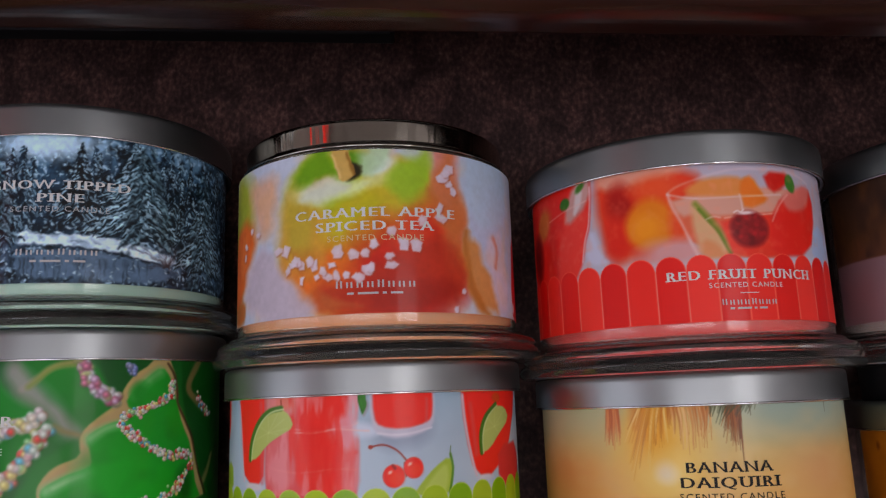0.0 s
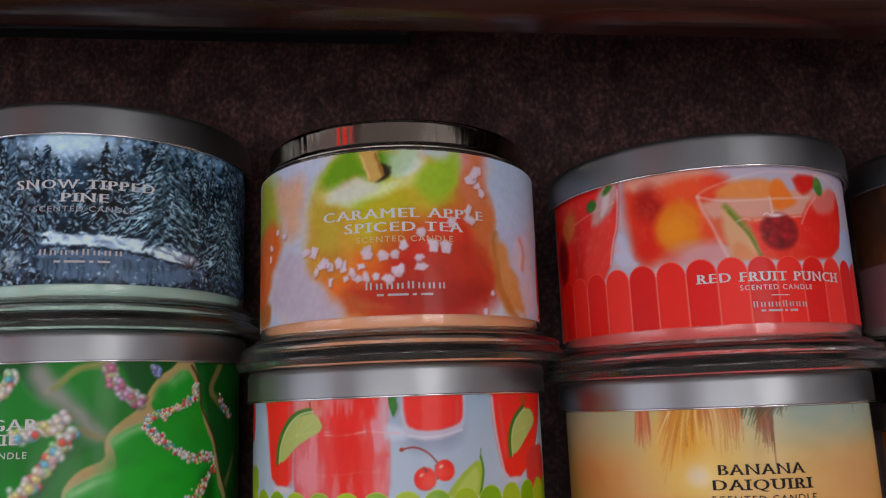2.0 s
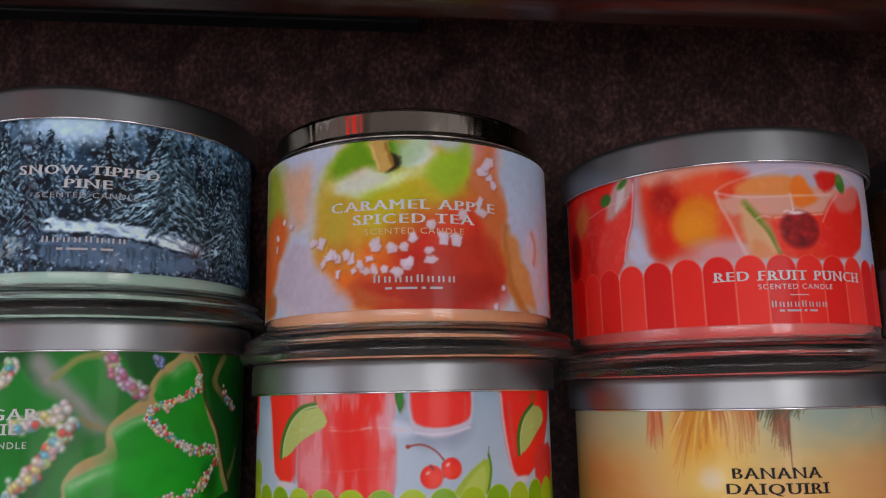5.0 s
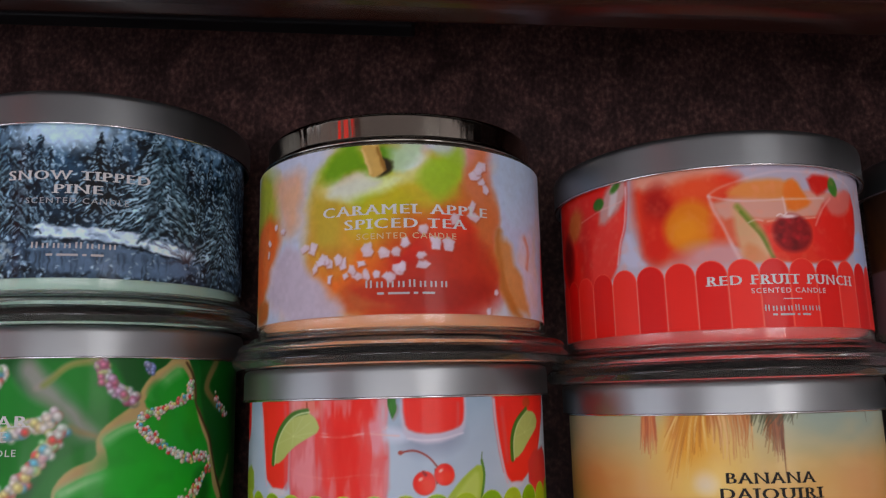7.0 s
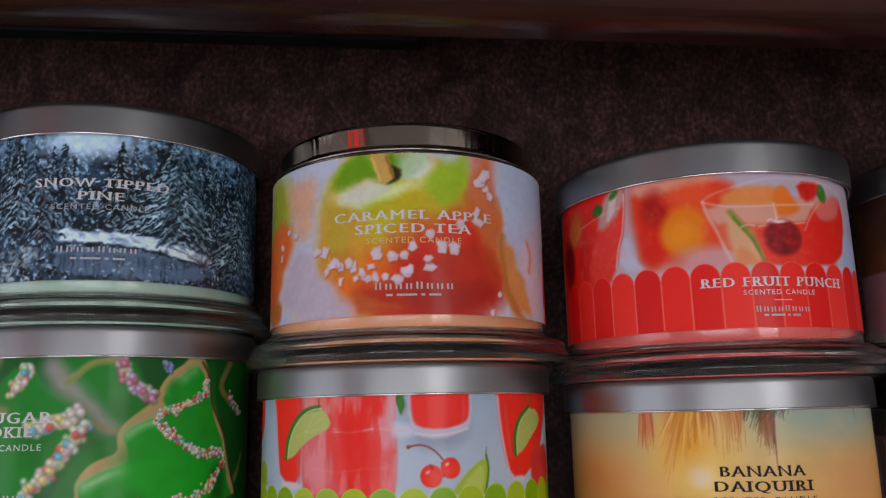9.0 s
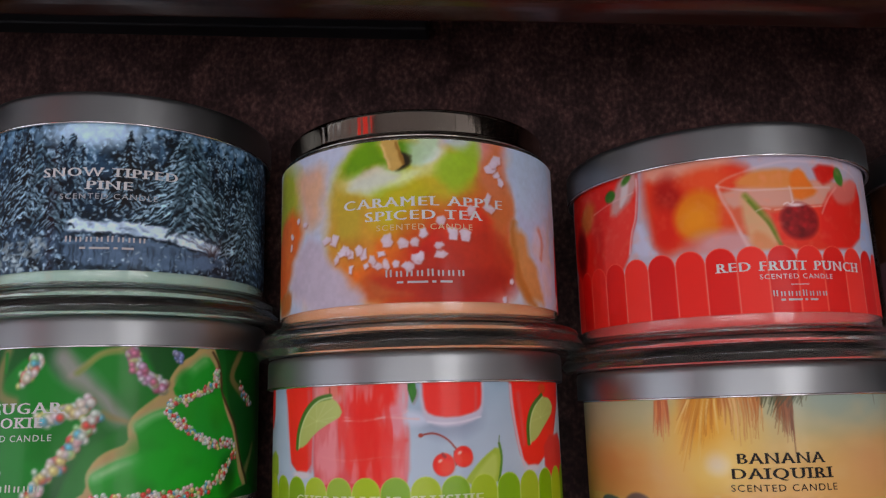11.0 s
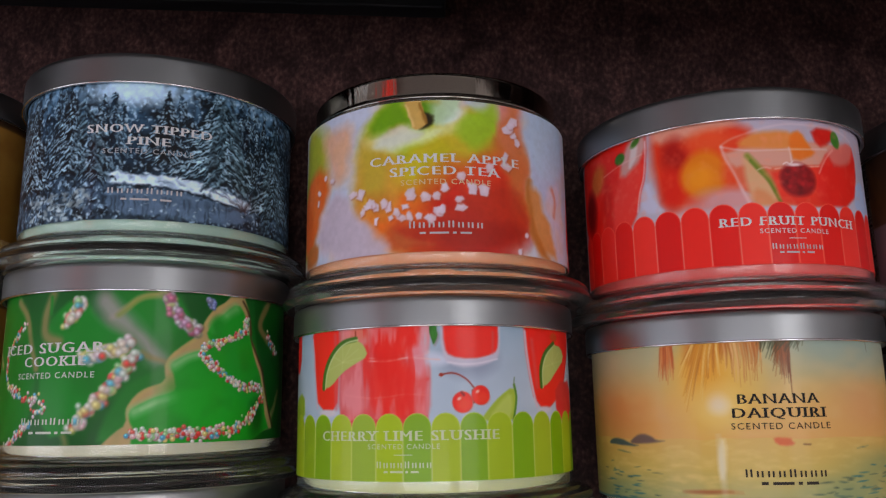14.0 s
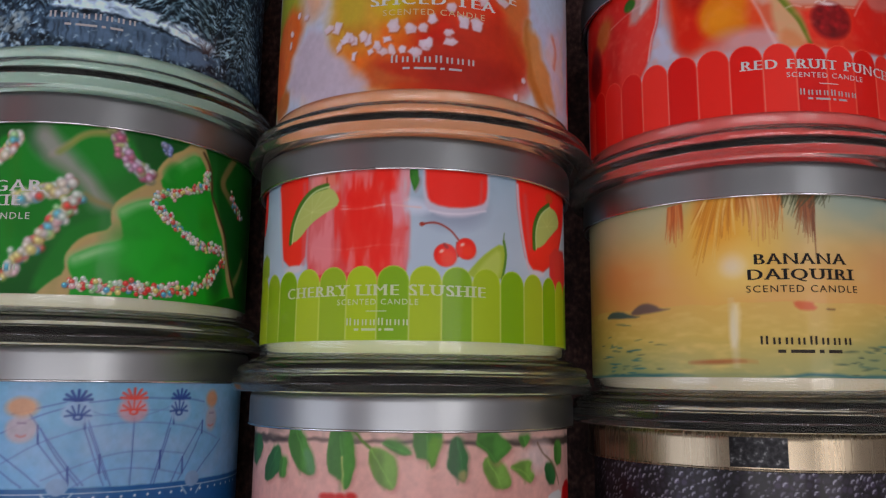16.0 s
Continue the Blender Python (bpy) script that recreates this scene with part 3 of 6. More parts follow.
    # heavy snow lying in clumps along the near boughs
    for trunk, reach, count in ([(45.0, 64.5), (44.0, 63.2), (46.8, 30.9)], 11, 210), ([(73.2, 58.8), (73.2, 57.7), (71.7, 16.6)], 9, 150), ([(-11.9, 59.7), (-11.9, 59.7), (-7.9, 32.1)], 8, 80):
        top, foot = trunk[1], trunk[2]
        for k in range(count):
            f = rng.random() ** 0.8
            x, y = top[0] + (foot[0] - top[0]) * f, top[1] + (foot[1] - top[1]) * f
            side = 1 if rng.random() < 0.45 else -1
            out = reach * (0.25 + 0.75 * f) * rng.uniform(0.1, 1.0)
            p = (x + side * out, y - 0.55 * out * rng.uniform(0.6, 1.1))
            q = (p[0] + side * rng.uniform(0.4, 2.2), p[1] - rng.uniform(0.6, 1.9))
            g = rng.uniform(0.4, 0.95)
            sh.line([(p[0], p[1] - 0.8), (q[0], q[1] - 0.8)], 1.0, (0.05, 0.09, 0.11), 0.9, 0.6, 0.5)
            sh.line([p, q], rng.uniform(0.35, 0.95), (g * 0.84, g * 0.96, g * 1.04), 0.7, rng.uniform(0.5, 0.95), 0.25)
    for k in range(34):
        a = (54.7, 21.4)
        b = (a[0] + rng.uniform(-16, 6), a[1] + rng.uniform(-2, 9))
        sh.line([a, ((a[0] + b[0]) / 2 + rng.normal(0, 1), (a[1] + b[1]) / 2), b], 0.28, (0.28, 0.24, 0.25), 0.3, 0.7, 0.1)
    for k in range(700):
        g = rng.uniform(0.65, 1.0)
        sh.blob((rng.uniform(-95, 95), rng.uniform(15, 62)), rng.uniform(0.2, 0.6), rng.uniform(0.12, 0.3), (g * 0.92, g * 0.98, g * 1.03), rng.uniform(-60, 20), 0.25, 0.7)
    sh.stir(0.45, 1.3, 83, 0.10)
    sh.C = np.clip(((sh.C - 0.32) * 1.22 + 0.29) * (0.95, 1.01, 1.02), 0.01, 1)
    ob = sh.stick(th, "printed label with snow-covered pines by a stream")
    lettering(ob, "SNOW TIPPED", -10.2, 38.3, 44.94, 2.91, WHITE_INK)
    lettering(ob, "PINE", 5.6, 22.3, 40.61, 2.81, WHITE_INK)
    lettering(ob, "SCENTED CANDLE", -3.2, 31.2, 37.44, 1.77, GREY_INK, "subtitle", serif=False)
    marks(ob, [(-0.7, 28.4, 23.33, 1.97)], MARK_INK, letters=8)
    marks(ob, [(4.8, 24.0, 20.98, 1.14)], MARK_INK, letters=4)


def apple_art(th, lo, hi):
    sh = Sheet(lo * 1000, hi * 1000, step=0.28)
    sh.C[:] = (0.76, 0.80, 0.87)
    sh.lay(sh.noise(14, 3, octaves=2) * 0.5, (0.84, 0.84, 0.92))
    # the apple behind it, out of focus
    sh.poly([(-71.8, 65.6), (-48.3, 61.0), (-50.0, 49.8), (-54.2, 33.3), (-74.8, 16.3), (-79.8, 19.6)], (0.64, 0.68, 0.24), 7)
    sh.poly([(-73.8, 45.0), (-52.5, 50.4), (-46.2, 38.6), (-56.4, 24.6), (-73.1, 18.4), (-80.1, 29.4)], (0.86, 0.42, 0.18), 5)
    sh.poly([(-53.2, 61.2), (-33.5, 62.2), (-37.1, 47.0), (-43.1, 38.0), (-52.7, 53.9)], (0.86, 0.70, 0.62), 6)
    sh.poly([(-56.9, 31.6), (-37.7, 35.9), (-19.9, 19.6), (-16.1, 15.1), (-53.0, 13.9)], (0.84, 0.78, 0.82), 4)
    sh.poly([(-71.4, 22.8), (-53.6, 24.1), (-58.8, 14.8), (-70.6, 14.4)], (0.72, 0.42, 0.20), 2.5)
    # the apple
    sh.blob((0.6, 38.5), 28, 27.5, (0.86, 0.46, 0.14), soft=4)
    sh.blob((-7.8, 46.8), 20, 19, (0.78, 0.72, 0.18), soft=9)
    sh.blob((-13.9, 56.0), 10, 8, (0.52, 0.68, 0.10), soft=6)
    sh.blob((17.8, 55.2), 10, 9, (0.66, 0.78, 0.18), soft=5)
    sh.blob((7.8, 47.9), 12, 6, (0.74, 0.70, 0.14), soft=6)
    sh.blob((17.4, 27.8), 20, 16, (0.78, 0.18, 0.09), soft=9)
    sh.blob((12.3, 21.2), 19, 9, (0.70, 0.10, 0.06), soft=8)
    sh.blob((25.4, 35.1), 10, 14, (0.82, 0.24, 0.12), soft=7)
    sh.blob((34.4, 38.5), 4, 16, (0.80, 0.42, 0.24), soft=4)
    sh.blob((-16.2, 27.8), 11, 9, (0.88, 0.44, 0.16), soft=7)
    sh.blob((-24.2, 39.4), 8, 12, (0.80, 0.62, 0.24), soft=7)
    sh.blob((-13.7, 19.2), 5, 5, (0.84, 0.52, 0.26), soft=5)
    sh.blob((-1.8, 18.8), 12, 4, (0.70, 0.24, 0.12), soft=5)
    sh.blob((-15.2, 53.4), 9, 3.4, (0.90, 0.92, 0.80), 12, 3.5)
    sh.blob((6.1, 61.6), 5.5, 4.5, (0.86, 0.93, 0.88), 20, 3)
    sh.blob((-1.8, 53.4), 11, 2.4, (0.88, 0.92, 0.66), 18, 3)
    sh.blob((-2.3, 62.1), 5, 4, (0.36, 0.55, 0.08), soft=3)
    sh.blob((-17.8, 61.5), 7, 4, (0.50, 0.68, 0.10), 30, 3.5)
    # pale edge and caramel runs on the far side
    sh.poly([(26.2, 65.4), (35.4, 66.0), (37.5, 54.9), (31.5, 45.9), (26.6, 55.2)], (0.84, 0.56, 0.52), 3)
    sh.poly([(40.6, 64.8), (69.4, 68.3), (71.4, 27.2), (58.3, 15.5), (46.8, 31.6), (39.8, 48.5)], (0.76, 0.80, 0.90), 3)
    sh.poly([(37.6, 35.7), (47.3, 40.8), (49.8, 27.7), (61.8, 16.1), (40.2, 16.2)], (0.82, 0.58, 0.36), 3)
    sh.line([(36.6, 32.2), (40.5, 23.9), (45.9, 15.9)], 3.0, (0.78, 0.46, 0.20), 2.5, 0.8)
    sh.poly([(49.4, 39.0), (65.6, 45.1), (66.3, 16.9), (55.3, 16.2)], (0.84, 0.80, 0.86), 2.5)
    sh.lay((sh.noise(6, 31, octaves=2) - 0.5) * 0.5, (0.94, 0.70, 0.42))
    sh.lay((sh.noise(9, 37, octaves=2) - 0.52) * 0.7 * (np.hypot((sh.S - 3) * 0.87, sh.V - 37) < 26), (0.60, 0.12, 0.06))
    sh.poly([(-56.5, 20.0), (-48.6, 31.1), (-42.8, 37.9), (-34.9, 34.5), (-31.9, 26.9), (-24.8, 21.6), (-18.8, 18.5), (-18.2, 15.2), (-30.6, 13.1)], (0.78, 0.73, 0.79), 3.0, 0.9)
    sh.poly([(-31.1, 50.7), (-24.3, 49.9), (-19.4, 44.6), (-21.8, 35.2), (-28.8, 36.8), (-31.7, 42.9)], (0.72, 0.66, 0.24), 4, 0.7)
    sh.poly([(-18.2, 21.7), (-14.8, 25.7), (-3.9, 24.3), (5.6, 29.3), (14.4, 35.0), (28.5, 36.6), (38.7, 32.5), (39.0, 24.7), (37.2, 18.8), (25.2, 15.5), (-15.9, 15.6)], (0.70, 0.20, 0.11), 5, 0.75)
    sh.poly([(1.3, 22.4), (16.3, 23.8), (37.4, 22.7), (34.2, 16.3), (13.9, 15.2), (1.2, 16.4)], (0.60, 0.13, 0.08), 4, 0.6)
    sh.poly([(-18.2, 20.8), (-14.8, 21.1), (-5.1, 16.5), (1.2, 15.3), (-16.5, 15.5)], (0.74, 0.40, 0.22), 2.5, 0.8)
    sh.poly([(-26.3, 55.6), (-21.3, 63.0), (-12.4, 66.1), (-10.1, 59.5), (-8.5, 56.9), (-14.7, 56.7), (-23.1, 53.7)], (0.42, 0.60, 0.10), 3, 0.9)
    sh.poly([(-25.6, 49.6), (-20.0, 53.9), (-10.7, 55.4), (-4.7, 54.3), (-8.5, 51.6), (-14.7, 50.0)], (0.85, 0.87, 0.80), 2.5, 0.9)
    sh.poly([(-1.9, 62.0), (4.1, 65.4), (11.3, 65.1), (6.2, 58.0), (0.2, 56.9)], (0.74, 0.84, 0.70), 2.5, 0.9)
    sh.poly([(10.5, 58.1), (19.8, 63.6), (25.8, 64.1), (25.4, 53.6), (15.9, 48.6), (8.8, 52.2)], (0.60, 0.74, 0.18), 3, 0.85)
    sh.poly([(25.4, 53.1), (29.7, 63.6), (34.6, 65.2), (35.5, 55.2), (40.4, 47.7), (39.8, 38.6), (31.3, 39.8), (25.2, 46.2)], (0.80, 0.46, 0.26), 3, 0.75)
    sh.poly([(40.6, 65.2), (53.0, 67.0), (70.6, 63.7), (68.5, 47.9), (50.8, 41.9), (42.9, 48.0), (39.3, 55.7)], (0.74, 0.82, 0.91), 2.5, 0.9)
    sh.line([(40.9, 40.7), (41.4, 32.8), (40.3, 24.8), (44.7, 17.3), (52.4, 12.8)], 2.6, (0.72, 0.46, 0.22), 2.0, 0.9)
    sh.line([(56.4, 40.6), (58.0, 36.7), (56.5, 30.3)], 1.6, (0.82, 0.50, 0.40), 1.6, 0.8)
    sh.stir(1.6, 9, 61)
    sh.stir(0.8, 4, 62)
    sh.poly([(-6.6, 63.4), (-0.5, 61.0), (0.1, 58.2), (-3.0, 56.3), (-6.6, 56.1)], (0.16, 0.13, 0.04), 1.2)
    sh.poly([(-12.5, 66.6), (-5.6, 66.1), (-3.9, 62.1), (-2.5, 58.1), (-4.8, 56.4), (-7.8, 55.8), (-9.6, 60.2)], (0.80, 0.66, 0.38), 0.5)
    sh.line([(-5.4, 65.0), (-3.0, 58.2)], 0.9, (0.58, 0.42, 0.18), 0.6)
    sh.line([(-10.9, 64.7), (-7.8, 57.3)], 0.8, (0.90, 0.78, 0.52), 0.8)
    crystals(sh, [(-9.2, 33.7), (-3.6, 32.6), (0.7, 32.8), (3.8, 35.7), (9.9, 39.6), (9.7, 29.0), (14.4, 35.8), (18.9, 35.2), (21.5, 43.2), (-23.4, 30.3), (-18.2, 29.9), (1.2, 27.5), (-30.2, 35.4), (28.9, 44.5)], 1.9, 7)
    crystals(sh, [(9.1, 31.7), (-11.4, 29.6), (-29.2, 29.1), (-23.2, 25.6), (-17.0, 26.3), (-13.1, 26.1), (-9.8, 26.1), (-6.0, 26.3), (-2.8, 25.7), (-1.3, 25.2), (-25.5, 31.6), (-20.0, 31.2), (-33.8, 35.8), (-26.8, 30.8), (-14.8, 28.0), (2.5, 28.2), (28.4, 47.6)], 1.5, 8)
    crystals(sh, [(32.9, 60.9), (32.7, 55.8), (30.1, 57.6), (34.4, 53.5), (31.5, 59.2)], 1.7, 9)
    crystals(sh, [(-50.7, 44.8), (-55.8, 40.3), (-56.5, 36.7), (-45.8, 42.8), (37.8, 21.3), (34.2, 15.3)], 1.1, 17)
    sh.stir(0.25, 1.4, 63, 0.04)
    # the seam of the label, with its red end
    sh.poly([(78.0, 48.4), (100, 38), (100, 10), (79.0, 13.2), (71.1, 16.5)], (0.78, 0.08, 0.10), 0.5)
    sh.blob((74.4, 18.3), 1.2, 2, (0.90, 0.80, 0.80), soft=0.6)
    ob = sh.stick(th, "printed label with a caramel apple and sugar crystals")
    lettering(ob, "CARAMEL APPLE", -25.7, 34.6, 44.35, 2.96, WHITE_INK)
    lettering(ob, "SPICED TEA", -17.4, 25.8, 40.04, 2.96, WHITE_INK)
    lettering(ob, "SCENTED CANDLE", -13.0, 21.7, 36.80, 1.80, GOLD_INK, "subtitle", serif=False)
    marks(ob, [(-10.5, 18.8, 22.19, 2.22)], MARK_INK, letters=8)
    marks(ob, [(-6.2, 13.9, 20.12, 1.06)], MARK_INK, letters=4)


def punch_art(th, lo, hi):
    sh = Sheet(lo * 1000, hi * 1000, step=0.28)
    sh.ramp([(14, (0.78, 0.78, 0.84)), (60, (0.74, 0.70, 0.76))])
    # tumbler on the near side
    sh.poly([(-95, 62), (-74.1, 61.4), (-57.0, 61.9), (-44.4, 62.7), (-46.9, 47.9), (-50.1, 37.4), (-57.8, 28.8), (-95, 30)], (0.86, 0.16, 0.12), 1.2)
    sh.poly([(-61.4, 51.3), (-46.2, 56.8), (-49.2, 39.5), (-55.2, 30.6), (-67.3, 30.7)], (0.90, 0.26, 0.22), 2.5)
    sh.poly([(-58.0, 59.2), (-45.0, 61.7), (-46.3, 55.7), (-59.8, 48.6)], (0.80, 0.62, 0.60), 2)
    sh.poly([(-53.0, 59.6), (-50.2, 61.8), (-49.4, 57.0), (-55.3, 51.0)], (0.86, 0.80, 0.80), 1)
    sh.blob((-75.0, 53.2), 6, 5, (0.80, 0.42, 0.16), 40, 3)
    sh.blob((-82.7, 42.4), 5, 8, (0.45, 0.05, 0.06), soft=3)
    sh.blob((-68.4, 42.5), 3, 10, (0.80, 0.14, 0.10), soft=3)
    sh.line([(-45.9, 60.7), (-47.4, 48.1), (-50.9, 36.5)], 0.5, (0.92, 0.86, 0.88), 0.5, 0.8)
    sh.line([(-69.7, 53.5), (-47.9, 56.7)], 0.35, (0.92, 0.76, 0.74), 0.5, 0.7)
    sh.blob((-59.1, 57.3), 2.4, 1.9, (0.20, 0.42, 0.10), 15, 0.7)
    sh.blob((-50.6, 61.1), 2.2, 1.0, (0.25, 0.45, 0.15), 30, 0.7)
    # pitcher out of focus
    sh.poly([(-43.8, 60.2), (-36.7, 63.8), (-10.5, 61.1), (-5.0, 58.7), (-8.4, 46.0), (-12.5, 37.8), (-22.6, 34.4), (-38.9, 34.4), (-43.0, 48.3)], (0.86, 0.24, 0.12), 4)
    sh.poly([(-42.7, 61.7), (-26.0, 62.9), (-5.9, 61.4), (-15.1, 58.8), (-28.8, 57.3), (-42.3, 57.6)], (0.88, 0.62, 0.54), 3)
    sh.blob((-33.8, 53.2), 4.5, 6, (0.66, 0.10, 0.06), soft=4)
    sh.blob((-35.9, 41.5), 4, 7, (0.84, 0.16, 0.08), soft=4)
    sh.blob((-20.9, 56.1), 7, 4, (0.90, 0.34, 0.18), soft=4)
    sh.blob((-23.4, 45.3), 8.3, 8, (0.88, 0.50, 0.10), soft=3)
    sh.blob((-25.2, 44.2), 4.5, 4.5, (0.92, 0.58, 0.14), soft=4)
    sh.blob((-13.6, 43.1), 3, 7, (0.88, 0.30, 0.14), soft=3)
    sh.poly([(-46.0, 47.8), (-42.5, 37.1), (-38.9, 34.4), (-47.8, 34.8), (-49.2, 39.5)], (0.80, 0.80, 0.88), 1.5)
    sh.blob((-15.9, 35.9), 10, 4, (0.84, 0.62, 0.62), soft=4)
    # the near glass
    sh.poly([(-16.6, 54.2), (7.6, 54.1), (41.2, 55.5), (37.7, 48.9), (26.5, 33.4), (-7.2, 33.2)], (0.86, 0.42, 0.30), 1.0)
    sh.poly([(-16.4, 53.8), (41.3, 55.7), (37.7, 48.9), (1.9, 45.3), (-8.6, 47.4), (-13.1, 46.4)], (0.86, 0.64, 0.57), 1.6)
    sh.poly([(-12.2, 53.7), (-7.8, 57.4), (1.3, 58.7), (10.5, 57.5), (13.2, 53.6), (7.3, 51.8), (-3.8, 52.5)], (0.88, 0.56, 0.30), 1.8)
    sh.poly([(9.9, 57.5), (13.4, 58.6), (16.6, 53.2), (19.5, 51.2), (9.4, 47.8), (8.1, 53.0)], (0.90, 0.48, 0.15), 1.3)
    sh.poly([(17.4, 60.3), (32.1, 60.6), (27.3, 55.5), (20.6, 53.4)], (0.80, 0.14, 0.10), 1.6)
    sh.poly([(-0.3, 45.3), (37.6, 48.4), (30.0, 33.6), (3.8, 33.0), (1.2, 39.3)], (0.88, 0.23, 0.15), 1.6)
    sh.poly([(-9.8, 51.2), (-7.1, 50.2), (-0.8, 41.2), (3.0, 34.2), (-7.0, 33.2), (-8.9, 42.5)], (0.86, 0.68, 0.52), 2.0)
    sh.poly([(-6.3, 39.5), (-1.2, 37.4), (1.6, 33.0), (-6.8, 33.2)], (0.86, 0.58, 0.40), 1.8)
    sh.line([(-8.1, 50.5), (-4.5, 46.4), (-0.7, 41.4), (2.6, 34.6)], 1.6, (0.48, 0.54, 0.18), 1.3, 0.85, 1.0)
    sh.line([(-7.2, 48.8), (-0.8, 40.5), (2.8, 34.2)], 0.7, (0.34, 0.46, 0.10), 0.6, 0.8)
    sh.line([(1.3, 45.1), (6.6, 45.8), (16.6, 46.5), (37.2, 48.8)], 0.45, (0.95, 0.72, 0.66), 0.4, 0.8)
    sh.line([(8.0, 52.5), (8.3, 48.0), (7.3, 46.5)], 0.5, (0.94, 0.84, 0.82), 0.5, 0.7)
    sh.line([(-4.6, 45.2), (-2.6, 46.0), (-0.3, 45.3)], 0.5, (0.94, 0.84, 0.82), 0.5, 0.6)
    sh.blob((10.2, 42.0), 6.4, 5.6, (0.52, 0.07, 0.09), soft=1.4)
    rng = np.random.default_rng(3)
    c = (10.2, 42.0)
    for k in range(46):
        a, r = rng.uniform(0, 6.28), 5.4 * math.sqrt(rng.random())
        g = rng.uniform(0.7, 1.35)
        sh.blob((c[0] + r * math.cos(a) / 0.87, c[1] + r * math.sin(a) * 0.88), 0.8, 0.7, (0.55 * g, 0.09 * g, 0.11 * g), soft=0.6, alpha=0.8)
    sh.blob((9.2, 46.9), 2.6, 0.6, (0.95, 0.85, 0.85), 4, 0.6)
    sh.line([(4.7, 47.0), (6.2, 47.8), (7.3, 47.0), (8.6, 48.0)], 0.4, (0.97, 0.90, 0.90), 0.3, 0.9)
    # the glass beside it, with ice and mint
    sh.poly([(19.3, 45.9), (25.4, 52.8), (42.2, 58.3), (45.8, 49.9), (38.7, 34.2), (17.2, 33.1)], (0.88, 0.17, 0.13), 1.4)
    sh.poly([(25.4, 53.0), (32.2, 57.0), (44.1, 57.5), (39.7, 50.1), (29.2, 47.8), (25.8, 49.8)], (0.86, 0.52, 0.48), 2.0, 0.8)
    sh.line([(19.9, 44.4), (23.2, 49.6), (28.6, 53.6)], 0.6, (0.94, 0.66, 0.62), 0.6, 0.8)
    sh.blob([(30.9, 57.4)][0], 2.1, 2.8, (0.24, 0.46, 0.14), 12, 0.7)
    sh.line([(-16.6, 54.2), (-11.9, 56.9), (1.4, 60.1), (19.0, 61.2), (36.3, 60.5), (42.2, 58.3)], 0.5, (0.92, 0.82, 0.83), 0.8, 0.5)
    sh.line([(-16.6, 53.8), (-8.2, 51.9), (7.3, 51.8), (25.1, 53.2)], 0.5, (0.93, 0.82, 0.82), 0.6, 0.7)
    sh.line([(-16.5, 53.8), (-13.1, 44.7), (-7.7, 33.2)], 0.9, (0.92, 0.80, 0.80), 0.9, 0.7)
    sh.poly([(44.0, 46.5), (60.3, 41.2), (55.2, 32.2), (38.7, 31.7)], (0.70, 0.76, 0.88), 1.0)
    sh.lay((sh.noise(2.5, 77, octaves=2) - 0.55) * 0.8, (0.95, 0.60, 0.50))
    sh.stir(0.5, 7, 63)
    pickets(sh, -95.0, 10.24, 18, 13, 34.5, 0, 0, [(0.92, 0.23, 0.19), (0.84, 0.11, 0.09), (0.90, 0.19, 0.15), (0.86, 0.13, 0.10)], (0.95, 0.42, 0.34))
    ob = sh.stick(th, "printed label with red fruit drinks over red pickets")
    lettering(ob, "RED FRUIT PUNCH", -20.2, 35.1, 26.85, 2.84, WHITE_INK)
    lettering(ob, "SCENTED CANDLE", -6.0, 20.8, 24.25, 1.47, WHITE_INK, "subtitle", serif=False)
    marks(ob, [(4.3, 10.9, 22.45, 0.21)], WHITE_INK, "rule", letters=1)
    marks(ob, [(-2.6, 18.0, 19.05, 1.79)], MARK_INK, letters=8)
    marks(ob, [(0.1, 13.8, 17.71, 0.95)], MARK_INK, letters=4)


BEADS = [(0.78, 0.22, 0.20), (0.84, 0.82, 0.80), (0.82, 0.76, 0.46), (0.32, 0.60, 0.72), (0.76, 0.34, 0.30), (0.54, 0.74, 0.50), (0.84, 0.64, 0.66), (0.86, 0.80, 0.70), (0.74, 0.82, 0.76), (0.80, 0.70, 0.74)]


